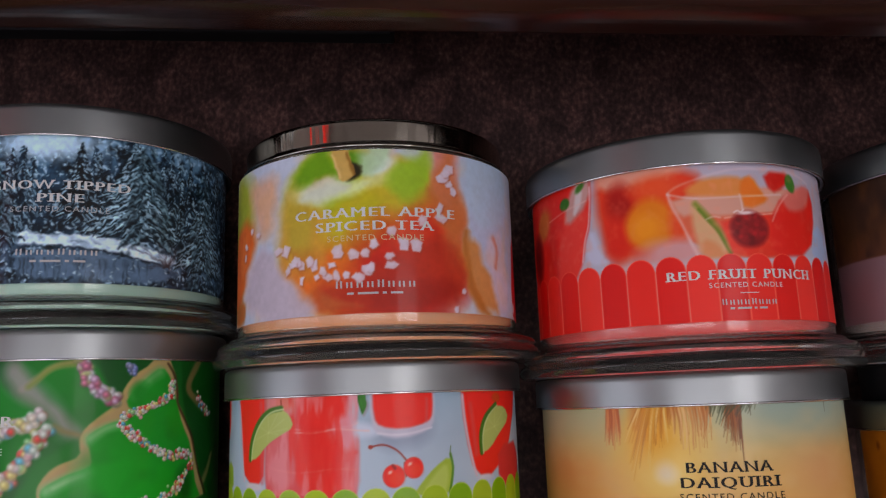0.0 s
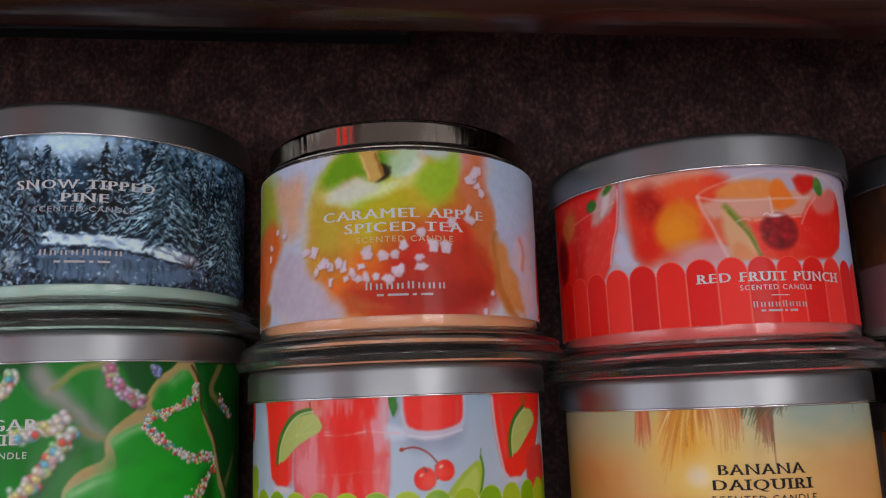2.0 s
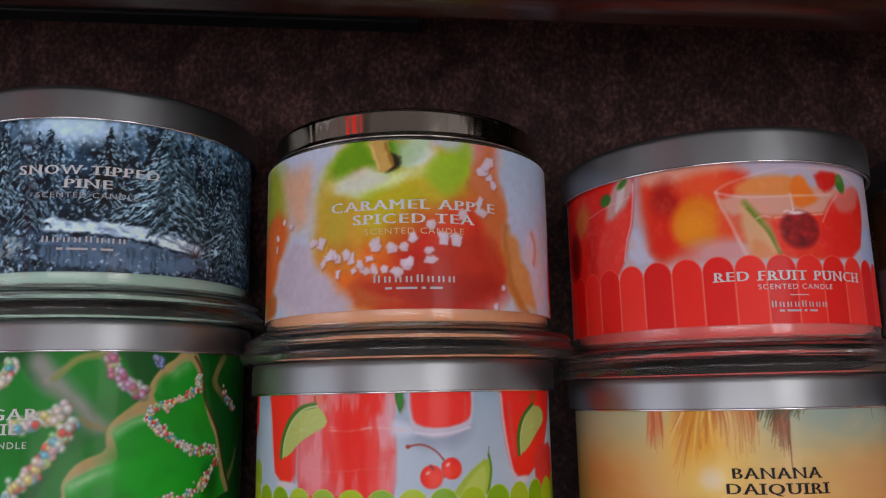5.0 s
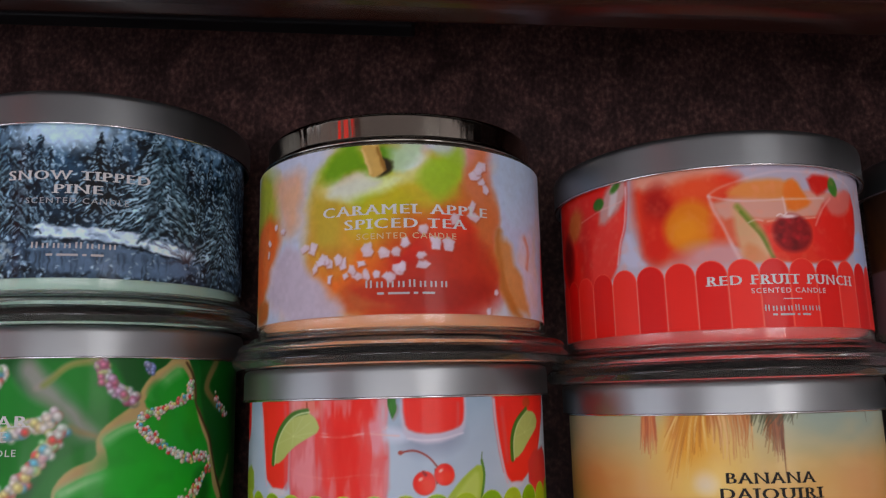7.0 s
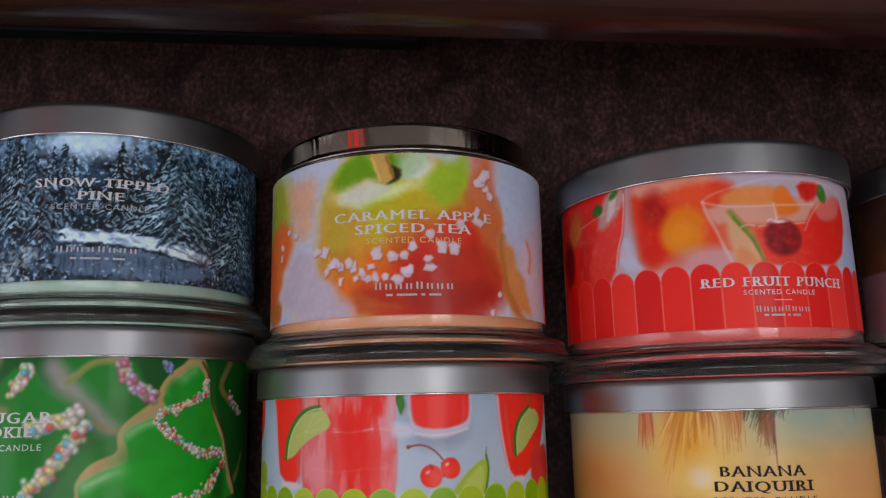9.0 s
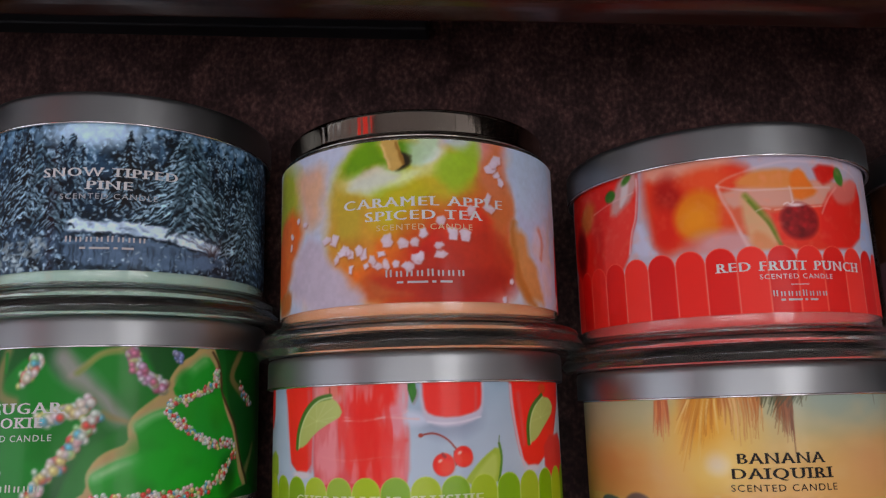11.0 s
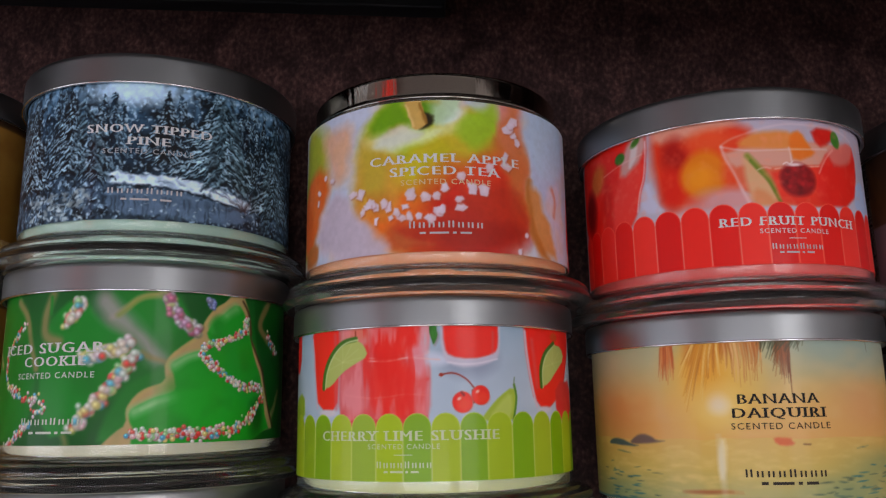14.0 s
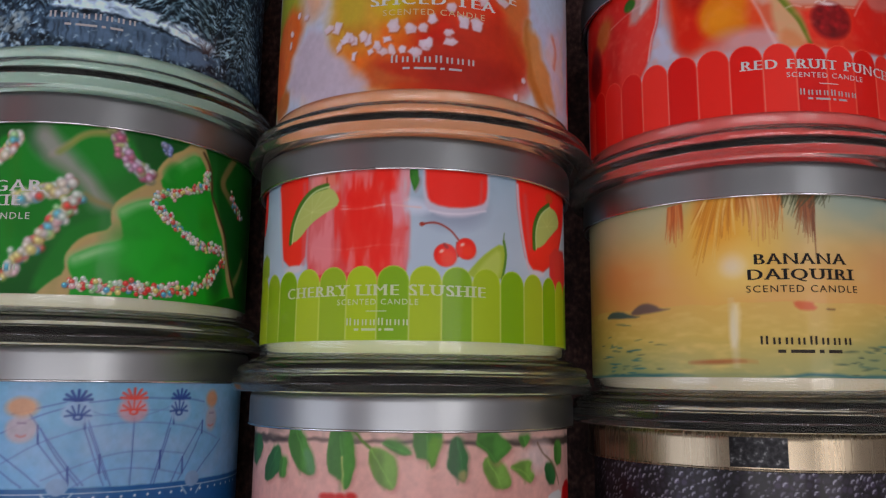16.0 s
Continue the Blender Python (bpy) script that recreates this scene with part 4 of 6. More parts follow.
def cookie_art(th, lo, hi):
    sh = Sheet(lo * 1000, hi * 1000, step=0.28)
    sh.ramp([(14, (0.05, 0.32, 0.09)), (40, (0.08, 0.42, 0.12)), (62, (0.08, 0.34, 0.12))])
    tan, tan2 = (0.72, 0.63, 0.44), (0.56, 0.52, 0.34)
    # cookies lying at the left, out of focus
    sh.poly([(-60.6, 52.7), (-46.1, 62.9), (-34.9, 61.8), (-28.9, 47.9), (-22.5, 31.5), (-28.7, 14.7), (-60, 16)], (0.08, 0.46, 0.12), 1.5)
    sh.line([(-38.3, 61.5), (-31.6, 57.0), (-28.5, 47.9), (-23.7, 39.0)], 2.6, tan2, 1.6, 0.9)
    sh.line([(-54.7, 56.8), (-60.7, 49.1), (-50.8, 40.3)], 2.4, tan, 1.5, 0.85)
    sh.line([(-16.9, 25.1), (-9.1, 17.7), (-7.2, 12.6)], 2.2, tan2, 1.8, 0.7)
    sh.poly([(-22.3, 52.0), (-6.0, 62.4), (1.0, 54.6), (15.7, 48.3), (3.4, 29.1), (-11.4, 14.7), (-21.3, 23.0)], (0.10, 0.50, 0.15), 1.5)
    sh.line([(-17.3, 62.8), (-21.1, 55.2), (-21.0, 49.2), (-13.9, 47.3)], 3.2, tan2, 2.0, 0.9)
    sh.line([(-18.0, 61.7), (-18.0, 56.2)], 1.2, (0.10, 0.52, 0.15), 1.0, 0.9)
    sh.blob((2.7, 36.4), 9, 7, (0.09, 0.47, 0.13), 30, 5)
    # cookies lying behind the large one
    sh.poly([(-0.4, 61.9), (22.6, 63.4), (31.0, 60.2), (38.4, 49.9), (28.1, 41.7), (24.7, 39.6), (12.9, 46.3)], (0.09, 0.46, 0.13), 1.6)
    sh.blob((19.8, 55.3), 10, 7, (0.08, 0.50, 0.13), 20, 5)
    sh.line([(6.7, 55.2), (10.8, 58.4), (15.8, 61.1), (24.4, 63.5)], 2.0, tan, 1.6, 0.9)
    sh.line([(3.4, 61.1), (6.7, 55.2), (10.7, 51.2), (16.2, 47.4), (20.8, 44.8), (24.6, 40.9)], 5.0, (0.52, 0.52, 0.44), 3.2, 0.6)
    sh.line([(2.9, 59.5), (7.4, 55.7), (12.6, 52.2), (17.9, 47.8), (21.9, 41.7)], 7.0, (0.66, 0.63, 0.64), 5.0, 0.75, 4.5)
    sh.line([(8.3, 55.8), (12.4, 59.1), (18.8, 61.8), (25.0, 62.1)], 1.6, (0.50, 0.58, 0.26), 1.8, 0.8)
    sh.line([(17.5, 43.2), (22.0, 41.1), (25.1, 40.1)], 1.8, tan2, 1.4, 0.8)
    sh.poly([(25.7, 38.9), (18.2, 35.8), (11.7, 32.1), (4.3, 20.5), (4.1, 14.1), (14.8, 17.6), (27.3, 30.6)], (0.08, 0.46, 0.12), 2)
    sh.poly([(30.6, 64.6), (45.2, 66.4), (50.0, 62.0), (40.0, 54.6), (38.4, 50.8), (32.2, 56.9)], (0.04, 0.32, 0.09), 1.6)
    # the cookie at the edge
    sh.poly([(62.9, 63.0), (77.6, 64.7), (95, 60), (95, 16), (82.2, 17.6), (73.0, 33.6), (65.1, 49.3)], (0.05, 0.30, 0.08), 1.0)
    sh.line([(75.3, 64.6), (68.3, 58.0), (67.9, 53.6), (74.0, 50.1), (80.3, 46.4)], 2.6, (0.48, 0.42, 0.26), 1.2, 0.9)
    sh.line([(78.7, 23.0), (83.6, 26.4), (85.9, 31.6)], 2.2, tan2, 1.2, 0.8)
    # the tree-shaped cookie: biscuit edge, then icing
    sh.poly([(54.9, 63.8), (50.0, 62.1), (43.7, 58.9), (40.2, 54.8), (38.9, 50.2), (32.1, 46.6), (27.3, 42.6), (25.3, 38.4), (26.6, 34.6), (21.0, 32.6), (15.5, 29.6), (12.8, 25.8), (13.7, 20.8), (9.5, 18.2), (4.8, 13.7), (5.1, 11.7), (81.1, 15.6), (75.1, 26.3), (73.3, 33.7), (68.5, 40.5), (65.4, 46.5), (62.5, 49.7), (63.2, 52.8), (60.1, 59.5), (57.6, 62.9)], tan, 0.7)
    sh.line([(57.6, 62.7), (60.2, 58.6), (62.8, 52.7), (62.2, 49.4), (66.0, 44.7), (71.9, 36.3), (75.1, 26.3), (80.9, 18.5)], 1.0, (0.26, 0.17, 0.09), 0.6, 0.9)
    sh.line([(53.5, 62.9), (44.8, 58.9), (41.0, 54.8), (39.6, 50.3)], 0.9, (0.74, 0.66, 0.42), 0.9, 0.7)
    sh.line([(38.5, 49.5), (32.2, 45.9), (27.8, 42.1), (26.0, 38.5)], 0.9, (0.74, 0.66, 0.42), 0.9, 0.7)
    sh.line([(26.1, 34.0), (21.1, 32.0), (16.1, 28.9), (13.7, 25.6)], 0.9, (0.74, 0.66, 0.42), 0.9, 0.7)
    icing = (0.10, 0.58, 0.14)
    sh.poly([(54.9, 61.5), (48.2, 57.2), (43.2, 53.2), (40.5, 49.4), (44.8, 46.5), (40.8, 45.0), (35.2, 43.7), (29.0, 40.7), (27.3, 38.4), (29.6, 35.9), (30.7, 31.8), (27.3, 30.1), (21.4, 28.5), (16.3, 26.6), (14.1, 24.7), (14.8, 21.6), (16.5, 19.3), (15.5, 16.0), (15.5, 11.2), (78.6, 15.4), (71.9, 26.0), (71.0, 34.3), (65.4, 41.8), (62.6, 48.8), (60.6, 54.0), (58.0, 58.1)], icing, 0.8)
    sh.line([(53.8, 59.5), (48.3, 56.1), (44.3, 52.5)], 3.2, (0.46, 0.74, 0.44), 2.6, 0.85)
    sh.line([(39.0, 43.2), (33.5, 41.9), (28.7, 39.0)], 3.0, (0.52, 0.77, 0.50), 2.4, 0.9)
    sh.line([(29.1, 29.1), (22.4, 27.3), (16.0, 24.8)], 3.4, (0.54, 0.78, 0.52), 2.6, 0.9)
    sh.line([(27.5, 28.1), (18.3, 25.5)], 0.9, (0.66, 0.84, 0.62), 1.2, 0.6)
    sh.blob((42.4, 26.1), 13, 9, (0.11, 0.64, 0.15), -15, 8)
    sh.blob((46.3, 53.0), 3, 3, (0.10, 0.56, 0.14), 0, 3)
    sh.blob((67.2, 21.7), 4, 6, (0.04, 0.34, 0.07), 0, 4)
    sh.lay((sh.noise(6, 13, octaves=2) - 0.55) * 0.5, (0.05, 0.34, 0.07))
    sh.stir(0.6, 6, 65)
    soft_beads = [(0.72, 0.56, 0.70), (0.66, 0.36, 0.46), (0.72, 0.72, 0.76), (0.60, 0.62, 0.42)]
    speckle(sh, [(25.7, 63.4), (27.0, 58.8), (31.5, 54.2), (38.4, 50.4)], 120, 0.85, 0.95, 5, soft_beads, 1.5)
    speckle(sh, [(41.4, 62.0), (43.7, 59.8)], 16, 0.7, 0.7, 15, [(0.45, 0.50, 0.72), (0.5, 0.5, 0.6)], 0.9)
    speckle(sh, [(13.2, 47.1), (8.7, 44.8), (4.5, 43.0), (-3.7, 41.6)], 110, 0.95, 1.0, 7, BEADS, 1.7)
    speckle(sh, [(15.8, 43.1), (11.9, 38.7), (8.1, 33.6), (3.4, 28.5), (-1.6, 24.4), (-4.7, 19.6)], 170, 0.95, 1.0, 8, BEADS, 1.7)
    speckle(sh, [(-6.0, 60.6), (-8.1, 56.8), (-10.7, 53.5)], 60, 0.9, 0.9, 6, BEADS, 1.7)
    speckle(sh, [(73.7, 52.0), (77.6, 47.9), (83.4, 45.1)], 36, 0.62, 0.7, 16, BEADS, 0.5)
    speckle(sh, [(60.0, 56.2), (59.4, 52.1), (51.2, 48.8), (44.8, 46.7), (40.4, 45.8), (39.5, 43.3)], 175, 0.66, 0.65, 11, BEADS)
    speckle(sh, [(40.0, 42.7), (44.3, 39.4), (50.0, 35.8), (57.5, 32.8), (70.3, 32.3)], 190, 0.66, 0.7, 12, BEADS)
    speckle(sh, [(71.1, 30.1), (66.1, 24.3), (58.7, 19.8), (51.7, 17.3)], 120, 0.66, 0.7, 13, BEADS)
    speckle(sh, [(49.4, 17.8), (43.2, 17.0), (36.5, 17.0), (30.2, 17.6), (24.2, 16.8), (19.1, 17.3), (14.7, 17.2)], 170, 0.78, 0.85, 14, BEADS)
    speckle(sh, [(-32.1, 53.7), (-37.3, 50.1), (-44.9, 43.3), (-44.0, 35.5), (-31.6, 29.6), (-19.7, 28.8), (-18.8, 25.6), (-24.0, 24.6)], 180, 0.62, 0.7, 9, BEADS, 0.4)
    speckle(sh, [(-23.6, 22.0), (-31.4, 17.9), (-40.8, 13.1)], 80, 0.6, 0.7, 10, BEADS, 0.4)
    ob = sh.stick(th, "printed label with green iced tree cookies and sugar beads")
    lettering(ob, "ICED SUGAR", -45.2, 5.1, 43.71, 3.23, WHITE_INK)
    lettering(ob, "COOKIE", -30.1, -2.2, 39.48, 3.12, WHITE_INK)
    lettering(ob, "SCENTED CANDLE", -33.4, 1.2, 35.51, 1.89, WHITE_INK, "subtitle", serif=False)
    marks(ob, [(-29.5, -0.9, 20.84, 2.12)], PALE_INK, letters=8)
    marks(ob, [(-24.7, -5.3, 17.97, 1.23)], PALE_INK, letters=4)


def lime_art(th, lo, hi):
    sh = Sheet(lo * 1000, hi * 1000, step=0.28)
    sh.ramp([(14, (0.72, 0.78, 0.84)), (45, (0.72, 0.78, 0.84)), (62, (0.64, 0.73, 0.80))])
    sh.lay((sh.noise(8, 3, octaves=2) - 0.4) * 0.8, (0.80, 0.85, 0.90))
    sh.blob((14.0, 51.3), 9, 6, (0.62, 0.66, 0.74), soft=4)
    red, pink, deep = (0.93, 0.19, 0.14), (0.86, 0.40, 0.42), (0.80, 0.10, 0.09)
    # tall glass at the side
    sh.poly([(-55.4, 61.1), (-37.3, 61.5), (-37.5, 47.0), (-37.7, 36.3), (-48.2, 36.5), (-51.6, 45.5)], red, 0.7)
    sh.line([(-39.4, 60.0), (-38.5, 37.0)], 1.6, pink, 1.2, 0.6)
    sh.line([(-54.1, 60.0), (-49.4, 36.8)], 0.7, (0.86, 0.72, 0.76), 0.6, 0.9)
    sh.blob((-43.0, 35.4), 4.2, 1.2, (0.86, 0.82, 0.84), soft=0.9)
    sh.poly([(-79.7, 63.1), (-67.2, 62.4), (-68.6, 48.6), (-79.8, 49.3)], red, 0.7)
    # wide glass with ice
    sh.poly([(-38.0, 61.5), (-0.3, 61.6), (-0.8, 51.2), (-0.6, 42.1), (-1.5, 29.1), (-35.8, 29.2), (-36.7, 43.8)], (0.86, 0.30, 0.30), 1.0)
    sh.poly([(-37.3, 61.5), (-24.0, 61.2), (-24.1, 52.8), (-35.6, 51.2)], (0.84, 0.60, 0.58), 2)
    sh.blob((-28.9, 60.4), 4, 2.4, (0.88, 0.42, 0.16), soft=1.5)
    sh.poly([(-21.9, 61.1), (-5.1, 61.4), (-3.7, 54.9), (-5.1, 52.5), (-21.8, 52.2), (-23.2, 56.9)], (0.90, 0.16, 0.14), 2)
    sh.poly([(-19.8, 51.1), (-2.7, 51.3), (-2.7, 33.1), (-22.1, 33.2)], (0.90, 0.28, 0.26), 3)
    sh.poly([(-37.6, 48.1), (-26.5, 49.7), (-23.5, 36.3), (-35.1, 34.4)], (0.86, 0.46, 0.48), 3)
    sh.poly([(-4.5, 60.6), (-0.1, 61.6), (-0.6, 46.1), (-2.7, 46.1)], (0.84, 0.72, 0.76), 1.6)
    sh.poly([(-2.1, 44.1), (-0.4, 45.1), (-1.1, 34.0), (-2.7, 34.1)], (0.84, 0.66, 0.70), 1.2)
    sh.lay((sh.noise(3.4, 23, octaves=2) - 0.56) * 1.6 * (np.abs(sh.S - -17.2) < 15) * (sh.V > 34), (0.92, 0.52, 0.52))
    sh.line([(-36.2, 42.2), (-23.6, 39.1), (-13.4, 39.0), (-2.1, 41.1)], 0.3, (0.92, 0.62, 0.62), 0.4, 0.7)
    sh.line([(-23.8, 52.1), (-13.5, 51.4), (-2.7, 52.8), (-0.3, 53.8)], 0.4, (0.94, 0.72, 0.70), 0.4, 0.9)
    sh.poly([(-36.5, 35.0), (-36.9, 48.2), (-31.5, 50.7), (-24.1, 50.1), (-22.6, 34.3)], (0.88, 0.44, 0.45), 3, 0.8)
    sh.poly([(-22.2, 33.3), (-23.3, 50.0), (-20.0, 54.7), (-20.8, 59.1), (-15.6, 62.2), (-5.5, 61.9), (-4.3, 55.6), (-9.7, 53.1), (-10.1, 49.5), (-7.1, 46.6), (-6.4, 33.0)], (0.91, 0.20, 0.15), 3, 0.85)
    sh.poly([(-6.5, 33.0), (-7.0, 46.1), (-3.1, 49.4), (-1.2, 48.4), (-0.7, 33.0)], (0.90, 0.42, 0.42), 2.5, 0.8)
    sh.poly([(-9.2, 54.7), (-3.3, 56.5), (-1.6, 54.1), (-2.0, 49.4), (-4.1, 45.1), (-7.1, 47.3)], (0.91, 0.62, 0.66), 2.2, 0.85)
    sh.poly([(-37.4, 61.3), (-32.2, 63.1), (-21.5, 62.4), (-23.4, 53.9), (-26.7, 50.3), (-32.9, 50.8)], (0.88, 0.52, 0.50), 2.2, 0.8)
    sh.poly([(-1.6, 54.1), (2.1, 53.7), (8.1, 51.5), (5.4, 49.5), (-1.5, 49.4)], (0.84, 0.86, 0.92), 2, 0.9)
    sh.line([(-33.8, 41.1), (-24.3, 39.4), (-14.9, 40.6), (-1.3, 40.0)], 0.3, (0.93, 0.52, 0.50), 0.5, 0.6)
    sh.line([(-24.2, 51.1), (-15.2, 51.1), (-7.5, 52.1), (3.2, 51.3)], 0.35, (0.95, 0.76, 0.74), 0.4, 0.8)
    streak = sh.noise(2.6, 43, 0.25, 3)
    sh.lay(np.clip((streak - 0.52) * 3.5, 0, 0.6) * (np.abs(sh.S + 18) < 18) * (sh.V > 33), (0.93, 0.60, 0.62))
    sh.lay(np.clip((0.46 - streak) * 3.5, 0, 0.6) * (np.abs(sh.S + 16) < 10) * (sh.V > 33), (0.90, 0.14, 0.10))
    # short glass
    sh.poly([(3.2, 61.6), (26.7, 61.7), (25.7, 53.7), (23.6, 50.3), (13.9, 48.2), (6.1, 50.0), (4.1, 52.8)], (0.80, 0.78, 0.84), 0.9)
    sh.poly([(3.9, 62.0), (25.9, 62.2), (24.9, 55.3), (23.2, 52.8), (14.0, 51.3), (6.7, 52.3), (4.9, 54.8)], red, 0.8)
    sh.line([(23.1, 59.9), (22.4, 53.1)], 0.9, pink, 0.8, 0.6)
    sh.line([(6.1, 50.4), (13.9, 49.3), (24.3, 51.0)], 0.5, (0.90, 0.88, 0.92), 0.5)
    # glasses at the far side
    sh.poly([(36.8, 61.7), (80.6, 62.2), (69.7, 48.3), (53.8, 35.4), (42.8, 36.3), (38.5, 48.9)], red, 0.8)
    sh.line([(37.8, 60.7), (39.4, 47.9), (43.4, 36.3)], 1.0, (0.86, 0.76, 0.80), 0.6)
    sh.line([(41.6, 57.7), (43.7, 42.7)], 1.6, pink, 1.2, 0.5)
    sh.blob((48.0, 35.1), 3.6, 1.0, (0.84, 0.82, 0.86), soft=0.8)
    sh.poly([(56.2, 44.2), (78, 45), (78, 28), (56.3, 32.2)], (0.84, 0.22, 0.22), 1.0)
    sh.stir(0.5, 7, 64)
    # mint
    leaf(sh, (-0.1, 61.8), 6.0, 2.4, 8, (0.20, 0.44, 0.14))
    sh.blob((56.6, 59.4), 2.5, 1.6, (0.80, 0.30, 0.12), soft=0.8)
    sh.line([(-29.4, 60.9), (-29.3, 59.1)], 0.4, (0.60, 0.20, 0.10), 0.4)
    # lime wedges
    for pts, rind in (([(-45.8, 43.1), (-45.0, 48.4), (-41.3, 53.8), (-35.5, 57.6), (-29.6, 58.5), (-25.6, 56.5), (-23.8, 52.8), (-29.1, 50.7), (-35.9, 47.8), (-41.5, 43.5)], [(-45.8, 43.3), (-45.2, 48.4), (-41.3, 54.1), (-35.5, 57.8), (-29.3, 58.5)]),
                      ([(46.3, 42.6), (46.0, 48.7), (49.2, 54.0), (55.5, 57.0), (63.7, 56.4), (66.9, 52.5), (57.7, 48.1), (50.8, 43.5)], [(46.3, 42.8), (46.0, 48.7), (49.2, 54.0), (56.1, 57.2)])):
        sh.poly(pts, (0.72, 0.76, 0.44), 0.5)
        mid_s, mid_v = sum(p[0] for p in pts) / len(pts), sum(p[1] for p in pts) / len(pts)
        for p in pts[1:-1]:
            sh.line([(mid_s, mid_v), ((mid_s + p[0] * 3) / 4, (mid_v + p[1] * 3) / 4)], 0.3, (0.82, 0.86, 0.58), 0.5, 0.3)
        sh.line(rind, 1.7, (0.26, 0.44, 0.12), 0.5)
        sh.line([(a + 1.0, b - 0.3) for a, b in rind], 0.5, (0.84, 0.88, 0.66), 0.4, 0.9)
    # cherries
    sh.line([(3.4, 46.4), (7.9, 47.2), (12.7, 45.2), (15.6, 42.1)], 0.5, (0.55, 0.16, 0.10), 0.3)
    sh.line([(14.8, 41.6), (15.3, 37.6)], 0.4, (0.55, 0.16, 0.10), 0.3)
    sh.blob((3.5, 46.4), 0.7, 0.6, (0.60, 0.20, 0.12), soft=0.3)
    for p, r in (((11.1, 37.9), 3.25), ((17.9, 40.0), 3.0)):
        sh.blob(p, r, r, (0.90, 0.15, 0.07), soft=0.5)
        sh.blob((p[0] + 0.6, p[1] - 0.8), r * 0.7, r * 0.6, (0.94, 0.24, 0.12), soft=1.6)
        sh.blob((p[0] - 1.2, p[1] + 1.1), 0.7, 0.45, (0.98, 0.75, 0.70), 30, 0.5)
    sh.line([(10.8, 40.9), (11.6, 40.1)], 0.7, (0.55, 0.06, 0.05), 0.5)
    # lime slice on the table
    sh.poly([(17.4, 32.0), (21.0, 35.9), (25.4, 39.6), (31.4, 42.8), (32.8, 39.1), (32.1, 34.9), (30.5, 31.5)], (0.66, 0.74, 0.28), 0.6)
    sh.poly([(21.0, 33.0), (25.3, 37.6), (30.3, 41.1), (30.9, 36.2), (29.3, 32.0)], (0.74, 0.80, 0.40), 1.2)
    sh.line([(31.8, 43.2), (33.0, 39.1), (31.1, 32.0)], 0.8, (0.34, 0.52, 0.14), 0.4)
    sh.line([(32.0, 45.5), (31.6, 42.4)], 0.3, (0.35, 0.45, 0.2), 0.3)
    sh.poly([(-79.8, 32.9), (-76.0, 39.8), (-62.3, 42.6), (-60.8, 32.6)], (0.60, 0.70, 0.22), 1.0)
    pickets(sh, -51.2, 10.2, 14, 13, 34.8, 0, 0, [(0.50, 0.65, 0.06), (0.66, 0.75, 0.16), (0.58, 0.70, 0.12), (0.66, 0.76, 0.14), (0.50, 0.67, 0.03), (0.66, 0.75, 0.14), (0.50, 0.67, 0.03), (0.64, 0.74, 0.13), (0.50, 0.67, 0.03), (0.64, 0.73, 0.18), (0.50, 0.67, 0.03), (0.65, 0.74, 0.13), (0.50, 0.67, 0.03), (0.64, 0.74, 0.13)], (0.76, 0.82, 0.36))
    pickets(sh, -92.0, 10.2, 4, 13, 34.8, 0, 0, [(0.65, 0.74, 0.13), (0.56, 0.68, 0.12)], (0.76, 0.82, 0.36))
    ob = sh.stick(th, "printed label with cherry drinks, limes and green pickets")
    lettering(ob, "CHERRY LIME SLUSHIE", -45.6, 24.8, 26.52, 2.97, CREAM_INK)
    lettering(ob, "SCENTED CANDLE", -23.7, 2.7, 24.00, 1.54, CREAM_INK, "subtitle", serif=False)
    marks(ob, [(-13.8, -7.1, 22.11, 0.22)], CREAM_INK, "rule", letters=1)
    marks(ob, [(-20.6, 0.2, 18.36, 1.98)], CREAM_INK, letters=8)
    marks(ob, [(-17.7, -4.7, 16.91, 0.99)], CREAM_INK, letters=4)


